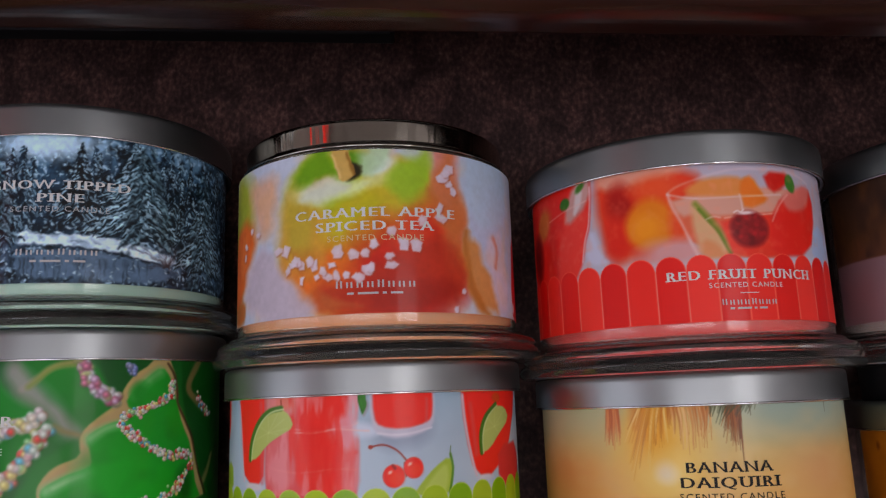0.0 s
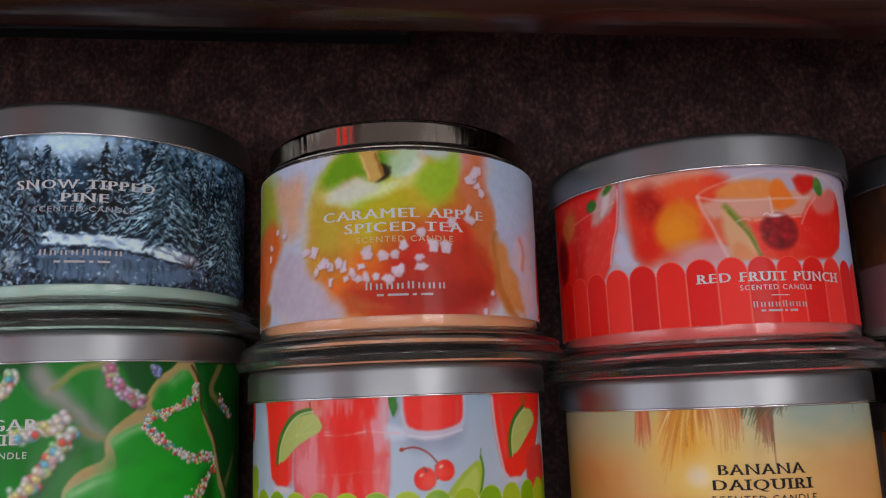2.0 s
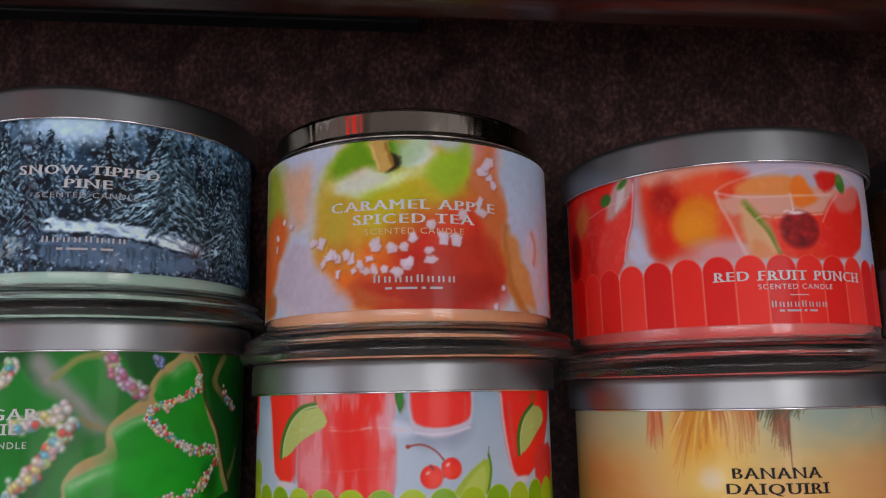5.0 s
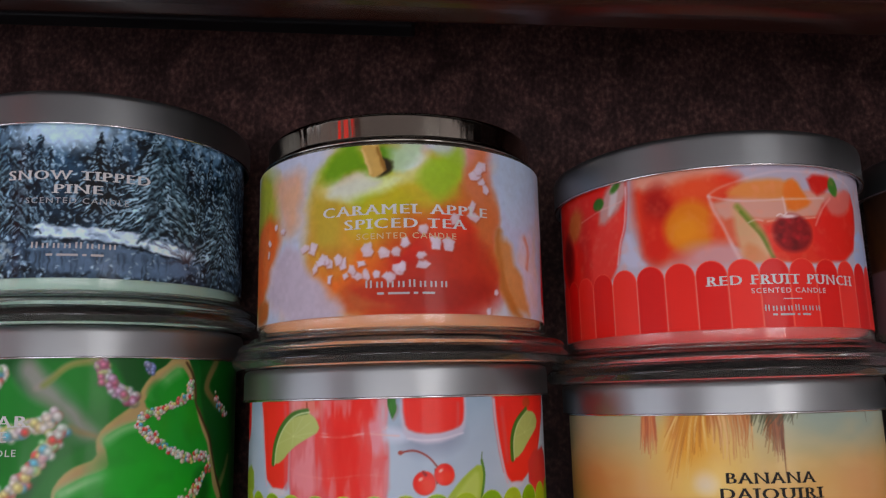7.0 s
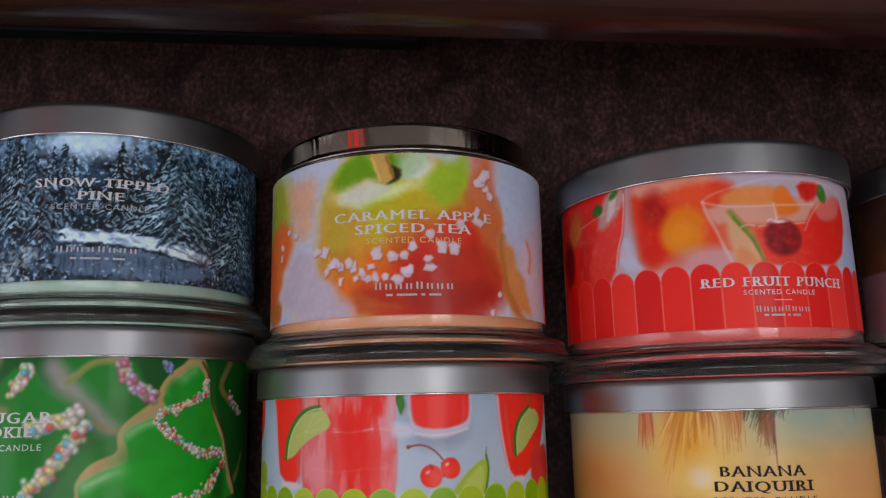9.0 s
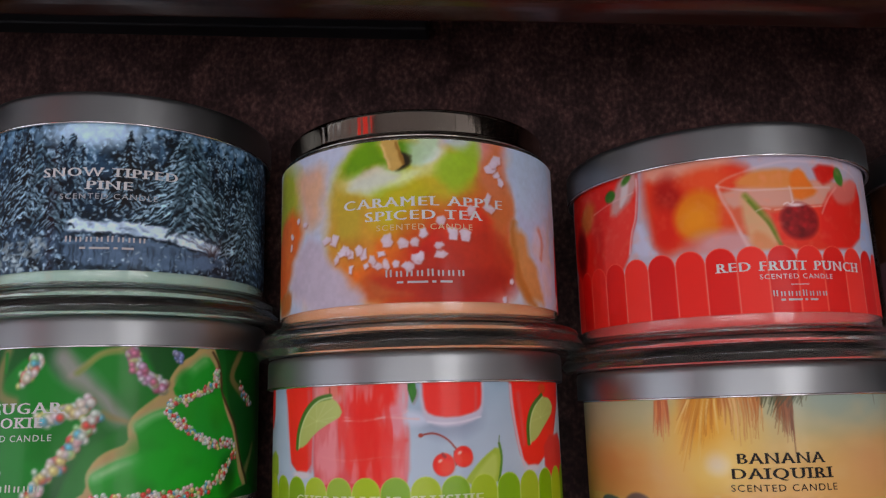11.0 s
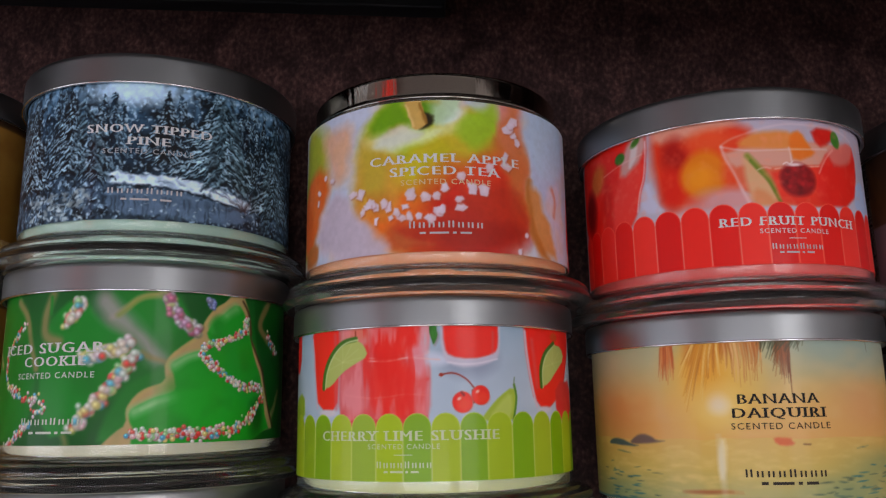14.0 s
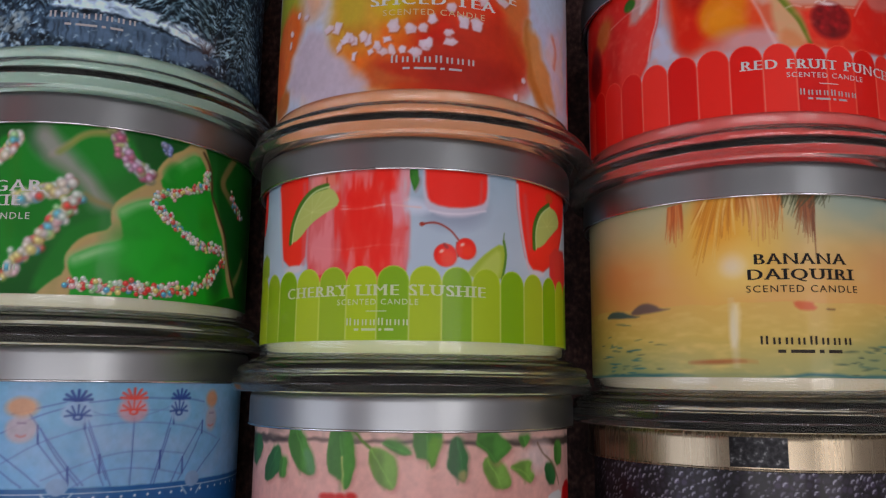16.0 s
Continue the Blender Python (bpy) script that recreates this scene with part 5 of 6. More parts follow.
def sunset_art(th, lo, hi):
    sh = Sheet(lo * 1000, hi * 1000, step=0.28)
    hz = 34.3
    sh.ramp([(14, (0.62, 0.64, 0.44)), (hz - 9, (0.80, 0.70, 0.38)), (hz - 0.1, (0.84, 0.70, 0.40)), (hz, (0.86, 0.66, 0.40)), (hz + 9, (0.87, 0.70, 0.42)), (hz + 20, (0.80, 0.72, 0.50)), (hz + 32, (0.66, 0.72, 0.64))])
    sky = np.clip((sh.V - hz) * 2, 0, 1)
    sh.lay(np.exp(-((sh.S - -66.8) / 16) ** 2 - ((sh.V - hz - 8) / 9) ** 2) * 0.8, (0.82, 0.56, 0.34))
    sh.lay(np.exp(-((sh.S - 31.2) / 18) ** 2 - ((sh.V - hz - 13) / 8) ** 2) * 0.6 * sky, (0.84, 0.62, 0.44))
    sh.lay(np.exp(-((sh.S - 24.6) / 24) ** 2 - ((sh.V - hz - 28) / 9) ** 2) * 0.7, (0.58, 0.68, 0.66))
    sh.lay(np.exp(-((sh.S - -31.7) / 13) ** 2 - ((sh.V - 48.0) / 16) ** 2) * 0.8, (0.90, 0.74, 0.36))
    sh.lay(np.clip((sh.noise(9, 4, 2.0, 2) - 0.5) * 1.2, 0, 0.5) * sky, (0.88, 0.76, 0.54))
    sh.blob((-26.1, 49.8), 12, 12, (0.92, 0.76, 0.36), soft=11, alpha=0.8)
    sh.blob((-24.9, 45.2), 6.0, 5.5, (0.96, 0.86, 0.56), soft=6, alpha=0.9)
    sh.blob((-24.7, 45.0), 2.8, 2.8, (0.96, 0.92, 0.84), soft=3.5)
    # sea
    rng = np.random.default_rng(12)
    sea = (sh.V < hz)
    sh.lay(np.clip((sh.noise(5, 8, 3.5, 3) - 0.45) * 1.6, 0, 0.6) * sea, (0.90, 0.80, 0.50))
    for p in ((-67.6, 16.8), (18.2, 18.6), (37.0, 25.5)):
        sh.lay(np.exp(-((sh.S - p[0]) / 17) ** 2 - ((sh.V - p[1]) / 5) ** 2) * 0.6 * sea, (0.44, 0.56, 0.44))
    sh.poly([(-25.9, 34.1), (-23.2, 34.1), (-23.7, 22.3), (-26.6, 22.3)], (0.95, 0.90, 0.74), 1.4, 0.85)
    sh.blob((-28.6, 18.5), 8, 0.6, (0.66, 0.44, 0.24), soft=0.8, alpha=0.7)
    for k in range(120):
        s, v = rng.uniform(-80, 80), rng.uniform(15, 24) if k % 3 else rng.uniform(15, hz - 2)
        near = min(abs(s - -69.7), abs(s - 25.7))
        if near > 22:
            continue
        g = rng.uniform(0.5, 1.0)
        sh.blob((s, v), rng.uniform(0.6, 2.6), rng.uniform(0.10, 0.2), (0.16 * g, 0.36 * g, 0.38 * g), rng.uniform(-6, 6), 0.2, 0.8)
    sh.lay(np.clip(1 - np.abs(sh.V - lo * 1000 - 0.5) / 0.8, 0, 1) * np.clip(np.abs(sh.S - -27.5) / 18 - 0.25, 0.15, 1), (0.10, 0.36, 0.44))
    sh.blob((-30.7, 18.4), 7, 0.5, (0.62, 0.36, 0.22), soft=0.7, alpha=0.8)
    sh.lay(np.full(sh.S.shape, 0.12), (0.92, 0.79, 0.50))
    sh.lay(np.clip((sh.V - 50) / 14, 0, 1) * 0.75 * np.clip((sh.S + 8) / 16, 0, 1), (0.62, 0.68, 0.64))
    sh.lay(np.clip((sh.V - 47) / 14, 0, 1) * 0.7 * np.clip((-36 - sh.S) / 12, 0, 1), (0.74, 0.72, 0.58))
    sh.lay(np.exp(-((sh.S + 62) / 22) ** 2 - ((sh.V - 42) / 8) ** 2) * 0.55, (0.86, 0.58, 0.36))
    sh.lay(np.exp(-((sh.S - 34) / 16) ** 2 - ((sh.V - 42) / 7) ** 2) * 0.5, (0.86, 0.64, 0.46))
    sh.lay(np.exp(-((sh.S - -28.8) / 9) ** 2 - ((sh.V - 56.8) / 9) ** 2) * 0.75, (0.90, 0.62, 0.22))
    # islands and a boat
    sh.poly([(-76.2, 32.1), (-72.9, 33.8), (-66.6, 34.2), (-61.7, 32.8), (-56.0, 32.1), (-70.6, 31.9)], (0.30, 0.36, 0.36), 0.5)
    sh.poly([(-62.5, 32.9), (-58.7, 35.3), (-54.6, 36.0), (-50.6, 35.1), (-48.5, 33.8), (-43.5, 33.5), (-56.0, 32.8)], (0.46, 0.37, 0.35), 0.6)
    sh.poly([(-7.7, 34.7), (-1.4, 34.7), (-1.1, 33.6), (-0.1, 33.1), (-1.6, 32.3), (-6.8, 32.5)], (0.84, 0.46, 0.30), 0.7)
    sh.line([(2.6, 32.8), (5.0, 32.7)], 0.35, (0.45, 0.30, 0.18), 0.3)
    sh.stir(0.4, 6, 66)
    # palm fronds hanging from the top
    def frond(root, tips, count, wide, colours, bow, seed):
        """Thin leaflets from a short root line down to a line of tips."""
        r = np.random.default_rng(seed)
        for k in range(count):
            f = (k + r.uniform(-0.4, 0.4)) / count
            a = [root[0][q] + (root[1][q] - root[0][q]) * f for q in (0, 1)]
            x = np.clip(f, 0, 1) * (len(tips) - 1)
            q = min(len(tips) - 2, int(x))
            b = [tips[q][i] + (tips[q + 1][i] - tips[q][i]) * (x - q) for i in (0, 1)]
            g = r.uniform(0.55, 1.05)
            b = [a[0] + (b[0] - a[0]) * g + r.normal(0, 0.4), a[1] + (b[1] - a[1]) * g]
            mid = ((a[0] + b[0]) / 2 + bow * r.uniform(0.4, 1.2), (a[1] + b[1]) / 2)
            sh.line([tuple(a), mid, tuple(b)], wide * r.uniform(0.6, 1.3), colours[int(r.integers(len(colours)))], 0.35, 0.85, 0.1)
    warm = [(0.82, 0.56, 0.20), (0.86, 0.62, 0.26), (0.74, 0.46, 0.18), (0.93, 0.80, 0.50)]
    sh.poly([(-35.4, 66.0), (-20.9, 64.7), (-19.1, 60.7), (-29.7, 59.4), (-35.4, 56.9)], (0.80, 0.48, 0.20), 3, 0.6)
    frond([(-30.4, 66.0), (-21.9, 65.3)], [(-37.1, 56.1), (-36.7, 43.1), (-30.5, 45.7), (-25.9, 52.2), (-21.5, 54.9)], 60, 0.75, warm, -0.6, 21)
    frond([(-21.9, 65.3), (-8.5, 64.7)], [(-21.5, 54.9), (-16.7, 49.9), (-12.6, 50.2), (-9.2, 54.5)], 44, 0.6, [(0.72, 0.44, 0.22), (0.80, 0.56, 0.32), (0.90, 0.74, 0.50)], 0.8, 22)
    frond([(-44.4, 63.0), (-39.7, 63.5)], [(-46.2, 52.4), (-42.7, 51.4), (-38.5, 52.2)], 30, 0.7, [(0.78, 0.44, 0.22), (0.70, 0.36, 0.20), (0.84, 0.56, 0.34)], 0.2, 23)
    frond([(-3.2, 64.6), (1.2, 64.6)], [(-6.0, 55.4), (-2.7, 51.6), (0.6, 45.4), (0.3, 54.4)], 40, 0.8, [(0.52, 0.33, 0.20), (0.62, 0.38, 0.22), (0.44, 0.27, 0.16)], 0.3, 24)
    frond([(-9.5, 64.7), (6.9, 64.8)], [(-10.3, 60.8), (-6.9, 58.3), (-3.5, 60.2), (5.9, 60.5)], 26, 0.5, [(0.30, 0.30, 0.20), (0.22, 0.24, 0.16)], 0.2, 25)
    for a in (-9.2, 4.0, 36.4):
        sh.line([(a, hi * 1000 + 1), (a + 0.4, hi * 1000 - 4.5)], 0.5, (0.26, 0.22, 0.16), 0.4, 0.8, 0.1)
    for k in range(26):
        s, v = (rng.uniform(20, 52), rng.uniform(16, 27)) if k % 2 else (rng.uniform(-75, -58), rng.uniform(15, 24))
        sh.blob((s, v), rng.uniform(1.0, 2.8), rng.uniform(0.14, 0.26), (0.16, 0.42, 0.46), rng.uniform(-5, 5), 0.25, 0.85)
    sh.blob([(-25.2, 26.4)][0], 0.9, 8, (0.90, 0.88, 0.82), 2, 1.4, 0.5)
    ob = sh.stick(th, "printed label with a tropical sunset over the sea")
    lettering(ob, "BANANA", -18.2, 10.1, 44.80, 2.95, BLACK_INK)
    lettering(ob, "DAIQUIRI", -20.3, 12.4, 40.59, 2.95, BLACK_INK)
    lettering(ob, "SCENTED CANDLE", -20.9, 13.3, 37.15, 1.89, BLACK_INK, "subtitle", serif=False)
    marks(ob, [(-18.2, 10.6, 23.07, 2.32)], DARK_MARK, letters=8)
    marks(ob, [(-13.0, 6.8, 20.84, 1.47)], DARK_MARK, letters=4)


def wheel_art(th, lo, hi):
    sh = Sheet(hi * 1000 - 46, hi * 1000, step=0.3)
    sh.ramp([(hi * 1000 - 24, (0.48, 0.68, 0.84)), (hi * 1000, (0.50, 0.70, 0.82))])
    sh.lay((sh.noise(9, 5, octaves=3) - 0.42) * 1.4, (0.64, 0.72, 0.84))
    ink, faint = (0.34, 0.42, 0.66), (0.44, 0.54, 0.74)
    for run in ([(-1.1, 74.9), (9.4, 79.6), (17.4, 81.8)], [(24.3, 83.3), (33.4, 84.3)], [(42.2, 84.6), (51.0, 84.2), (56.3, 84.5), (65.0, 83.2)], [(2.1, 80.1), (17.8, 83.4)]):
        sh.line(run, 0.4, ink, 0.35, 0.75)
    for run in ([(-0.1, 66.9), (9.0, 71.7), (14.1, 73.6), (23.5, 76.4), (27.3, 76.9), (37.1, 77.9), (52.1, 77.1), (62.8, 75.2), (73.4, 72.0)], [(12.3, 62.6), (19.6, 65.4), (28.1, 68.0), (29.9, 68.7), (37.9, 69.8), (48.2, 69.4), (57.0, 68.3)], [(21.2, 60.5), (28.4, 64.6), (38.3, 65.3), (47.9, 64.2), (55.9, 62.5)]):
        sh.line(run, 0.42, faint, 0.35, 0.8)
    for run in ([(24.7, 79.6), (33.7, 80.3)], [(42.5, 81.1), (51.3, 81.0)], [(24.5, 81.2), (29.5, 79.5), (37.0, 79.4)], [(39.7, 79.1), (46.4, 80.7), (51.2, 82.4)]):
        sh.line(run, 0.3, faint, 0.35, 0.7)
    # paired spokes with short ties
    for run in ([(6.5, 81.2), (9.9, 77.1), (19.5, 66.0), (24.3, 61.0)], [(10.5, 72.3), (19.6, 62.2)], [(10.9, 76.3), (14.4, 70.4), (22.9, 61.0)], [(23.7, 80.1), (28.6, 69.0), (32.4, 60.6)], [(23.5, 76.2), (28.4, 64.6), (30.3, 60.7)], [(24.7, 76.2), (31.0, 62.3)], [(38.2, 78.8), (38.4, 69.8), (38.3, 60.6)],
                [(51.7, 80.9), (47.9, 68.2), (45.1, 60.1)], [(51.0, 75.7), (47.8, 65.9), (46.1, 60.0)], [(64.6, 77.6), (56.3, 67.2), (52.1, 59.6)], [(64.4, 74.0), (57.5, 63.6), (55.2, 60.8)], [(75.6, 71.6), (64.9, 64.2), (60.5, 59.8)], [(-0.4, 69.3), (5.6, 65.6), (11.9, 61.0)], [(0.1, 65.0), (6.7, 60.8)]):
        sh.line(run, 0.38, ink, 0.3, 0.85)
    for run in ([(9.9, 77.1), (10.5, 72.3)], [(19.5, 66.0), (20.0, 61.1)], [(23.3, 80.7), (23.6, 76.2)], [(28.6, 69.0), (28.8, 64.1)], [(47.8, 69.4), (47.9, 64.5)], [(56.5, 67.2), (56.7, 62.7)], [(51.8, 81.2), (52.1, 77.1)], [(64.6, 77.6), (64.7, 73.9)]):
        sh.line(run, 0.55, (0.22, 0.30, 0.56), 0.3, 0.9)
    # gondolas: striped canopy, and a striped car below it
    for spots, wide, canopy, car in (([(4.9, 82.0), (5.1, 77.7), (5.2, 74.4)], 4.2, (0.82, 0.62, 0.48), (0.76, 0.68, 0.70)), ([(20.4, 85.7), (21.0, 81.5), (21.3, 79.2)], 4.0, (0.16, 0.26, 0.52), (0.62, 0.72, 0.84)), ([(37.5, 86.6), (37.8, 82.0), (37.9, 80.6)], 4.2, (0.84, 0.32, 0.28), (0.80, 0.62, 0.66)),
                                     ([(54.2, 86.0), (54.5, 81.8), (53.9, 80.2)], 3.6, (0.16, 0.26, 0.52), (0.62, 0.72, 0.84)), ([(69.2, 84.1), (69.3, 79.7), (69.1, 76.2)], 2.6, (0.78, 0.56, 0.42), (0.70, 0.64, 0.66))):
        top, mid, low = spots
        striped = canopy[0] < 0.5 or canopy[1] < 0.4
        sh.blob((mid[0], (mid[1] + low[1]) / 2), wide, 3.6, car, soft=1.2, alpha=0.8)
        if striped:
            for k in range(7):
                a = math.pi * k / 6
                c, n = math.cos(a), math.sin(a)
                sh.line([(mid[0] + 0.9 * c, mid[1] + 2.4), (mid[0] + wide * c, mid[1] + 2.6 + 2.6 * n)], 0.75, canopy, 0.35, 0.9)
                sh.line([(low[0] + 1.3 * c, low[1] + 0.6), (low[0] + wide * 0.95 * c, low[1] + 0.4 + 3.0 * n)], 0.5, canopy, 0.35, 0.85)
            sh.blob(low, 1.3, 0.9, canopy, soft=0.3)
            sh.blob(low, 0.7, 0.45, car, soft=0.3)
        else:
            sh.blob(top, wide, 2.6, canopy, soft=1.4, alpha=0.9)
            sh.line([(mid[0] - 1.2, mid[1]), (mid[0] + 1.2, mid[1])], 0.35, (0.46, 0.40, 0.50), 0.4, 0.8)
            sh.line([(low[0] - 1.4, low[1]), (low[0], low[1] - 0.5), (low[0] + 1.4, low[1])], 0.4, (0.72, 0.40, 0.38), 0.4, 0.8)
    # title panel
    foot = [(38.7, 60.5)][0][1]
    deep = (0.12, 0.36, 0.58)
    sh.lay((foot - sh.V) / 0.3, deep)
    sh.lay((1 - np.abs(sh.V - foot + 1.6) / 0.22), (0.72, 0.80, 0.86))
    for k in range(44):
        sh.blob((-90 + k * 4.2, foot - 2.9), 0.36, 0.36, (0.85, 0.88, 0.90), soft=0.3)
    for s in ([(17.0, 60.7)][0][0], [(61.3, 59.4)][0][0]):
        sh.blob((s, foot + 0.2), 2.8, 2.3, (0.52, 0.64, 0.78), soft=0.4)
        for k in (-1, 1):
            sh.line([(s + k * 2.2, foot - 4), (s + k * 4.5, foot - 1.6)], 0.5, (0.72, 0.80, 0.86), 0.3, 0.8)
    sh.stir(0.1, 3, 71, 0.05)
    sh.stick(th, "printed label with a blue ferris wheel")


def leaf_art(th, lo, hi):
    sh = Sheet(hi * 1000 - 46, hi * 1000, step=0.3)
    sh.ramp([(hi * 1000 - 24, (0.86, 0.66, 0.63)), (hi * 1000 - 8, (0.86, 0.69, 0.65)), (hi * 1000, (0.84, 0.72, 0.67))])
    sh.lay((sh.noise(14, 5, octaves=2) - 0.5) * 0.8, (0.84, 0.60, 0.57))
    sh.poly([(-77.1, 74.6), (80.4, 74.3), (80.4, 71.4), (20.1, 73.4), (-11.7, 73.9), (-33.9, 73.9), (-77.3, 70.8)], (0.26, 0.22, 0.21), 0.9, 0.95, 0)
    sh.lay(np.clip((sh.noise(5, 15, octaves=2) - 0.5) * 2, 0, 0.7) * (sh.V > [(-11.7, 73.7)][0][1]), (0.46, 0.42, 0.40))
    sh.blob([(47.4, 69.5)][0], 7, 4, (0.85, 0.76, 0.75), soft=4)
    dark, mid, light = (0.17, 0.36, 0.19), (0.27, 0.47, 0.20), (0.42, 0.56, 0.26)

    def blade(pts, colour, vein):
        """A broad leaf with a darker half, a paler half and a thin midrib."""
        a, c = np.array(pts), np.array(colour)
        m = a.mean(0)
        sh.poly([(p[0] + 0.8, p[1] - 0.8) for p in pts], (0.66, 0.44, 0.40), 1.6, 0.5)
        sh.poly(pts, c, 0.5)
        sh.poly([tuple(m + (p - m) * (0.85, 0.9) + (0.5, 0.5)) for p in a], np.minimum(1, c * 1.16 + 0.02), 1.8, 0.7)
        half = [tuple(m + (p - m) * 0.9) if p[0] < m[0] else (m[0], p[1]) for p in a]
        sh.poly(half, c * 0.8, 1.5, 0.55)
        sh.line(vein, 0.3, np.minimum(1, c * 1.4 + 0.05), 0.4, 0.6, 0.12)

    blade([(-69.0, 63.5), (-77.5, 72.2), (-61.6, 75.0), (-58.2, 69.4)], dark, [(-64.9, 74.2), (-63.7, 65.2)])
    blade([(-55.8, 60.5), (-56.1, 66.4), (-50.4, 71.1), (-46.8, 72.6), (-45.0, 67.8), (-46.9, 64.3)], dark, [(-47.6, 71.6), (-51.4, 66.1), (-54.6, 61.3)])
    blade([(-46.8, 63.1), (-42.7, 63.2), (-42.3, 68.6), (-46.1, 69.2)], mid, [(-44.4, 69.0), (-44.6, 63.6)])
    blade([(-39.5, 68.1), (-42.3, 72.8), (-41.2, 76.0), (-35.0, 75.8), (-32.4, 72.0), (-29.8, 68.0), (-30.1, 64.2), (-36.3, 65.8)], mid, [(-37.9, 75.4), (-35.1, 70.1), (-30.4, 64.5)])
    sh.poly([(-35.1, 71.0), (-32.4, 72.0), (-29.8, 68.0), (-30.1, 64.2), (-33.4, 66.1)], (0.36, 0.54, 0.38), 1.2, 0.7)
    blade([(-25.7, 67.1), (-25.7, 71.7), (-23.7, 75.9), (-19.1, 76.3), (-16.3, 72.6), (-15.4, 68.0), (-17.1, 63.4), (-19.2, 61.1), (-20.2, 64.1), (-21.8, 64.1)], mid, [(-21.2, 75.4), (-20.6, 69.6), (-19.8, 64.2), (-19.2, 61.3)])
    sh.line([(-20.7, 69.9), (-20.1, 66.2), (-20.1, 63.9), (-19.4, 61.3)], 0.7, (0.70, 0.72, 0.44), 0.4, 0.8, 0.2)
    blade([(-11.6, 68.1), (-11.7, 72.6), (-7.5, 72.2), (-3.4, 70.0), (-2.3, 66.6), (-3.5, 62.1), (-5.9, 61.7), (-9.3, 63.7)], light, [(-11.3, 72.4), (-7.4, 67.1), (-4.2, 62.2)])
    sh.line([(-16.5, 76.1), (-13.9, 74.4), (-11.3, 72.4)], 0.8, (0.36, 0.50, 0.22), 0.5)
    blade([(-8.2, 73.8), (-4.9, 74.8), (-0.8, 73.5), (1.7, 71.1), (-1.4, 70.9), (-4.8, 72.1)], mid, [(-7.9, 73.8), (-3.1, 72.6), (1.3, 71.2)])
    blade([(0.9, 76.0), (11.1, 76.1), (10.2, 72.3), (7.8, 67.1), (6.4, 69.9), (4.7, 69.7), (2.3, 70.3)], mid, [(6.0, 75.8), (6.4, 70.1)])
    sh.poly([(6.3, 75.2), (11.1, 75.8), (10.1, 72.3), (7.8, 67.1), (6.6, 70.1)], (0.46, 0.62, 0.24), 1.2, 0.7)
    blade([(12.9, 74.0), (15.7, 75.8), (18.2, 72.3), (19.1, 68.2), (18.3, 63.4), (15.8, 64.6), (12.9, 66.0), (12.3, 70.6)], dark, [(15.3, 75.2), (16.4, 69.4), (18.1, 63.6)])
    sh.poly([(16.1, 66.3), (18.6, 67.1), (18.4, 63.4), (15.8, 64.6)], (0.68, 0.62, 0.42), 0.9, 0.8)
    blade([(23.5, 69.3), (27.0, 70.3), (31.2, 68.4), (34.9, 64.2), (34.2, 61.8), (29.9, 61.1), (26.2, 63.4), (23.9, 66.4)], light, [(25.4, 69.2), (29.0, 65.0), (30.7, 61.4)])
    blade([(20.8, 74.0), (23.8, 76.0), (29.5, 75.6), (35.4, 72.7), (32.9, 70.7), (30.3, 69.6), (28.8, 68.4), (26.6, 69.2), (24.6, 71.6)], mid, [(21.6, 74.2), (25.4, 72.1), (28.8, 68.5)])
    blade([(33.8, 67.2), (37.6, 68.5), (43.8, 68.2), (42.7, 65.5), (45.7, 64.7), (43.7, 62.3), (40.0, 63.6), (36.6, 66.1)], light, [(34.7, 67.1), (39.0, 66.3), (43.7, 62.8)])
    blade([(37.1, 75.4), (43.6, 75.2), (41.1, 72.2), (38.6, 72.9)], mid, [(40.1, 75.0), (40.6, 72.6)])
    blade([(50.0, 67.2), (57.8, 67.1), (58.9, 61.3), (52.7, 61.4)], dark, [(52.8, 67.1), (55.0, 61.6)])
    blade([(56.8, 72.8), (64.9, 73.7), (65.0, 66.6), (58.7, 65.9)], mid, [(60.5, 73.3), (60.8, 66.2)])
    sh.line([(46.9, 73.2), (50.1, 70.0), (56.1, 67.2), (61.6, 61.1)], 0.6, (0.40, 0.30, 0.22), 0.5, 0.8)
    sh.stir(0.35, 2.5, 37, 0.06)
    for p in [(-26.1, 59.4), (-23.7, 59.5), (-20.6, 59.6), (-17.0, 59.9)]:
        sh.blob(p, 1.6, 1.0, (0.75, 0.20, 0.18), soft=0.8)
    sh.poly([(66.3, 61.0), (78.3, 61.2), (80.3, 53.2), (63.7, 55.1)], (0.75, 0.06, 0.08), 0.4)
    sh.poly([(53.3, 58.7), (64.0, 59.4), (63.7, 55.1), (52.5, 56.3)], (0.85, 0.84, 0.84), 0.5)
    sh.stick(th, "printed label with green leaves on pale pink")


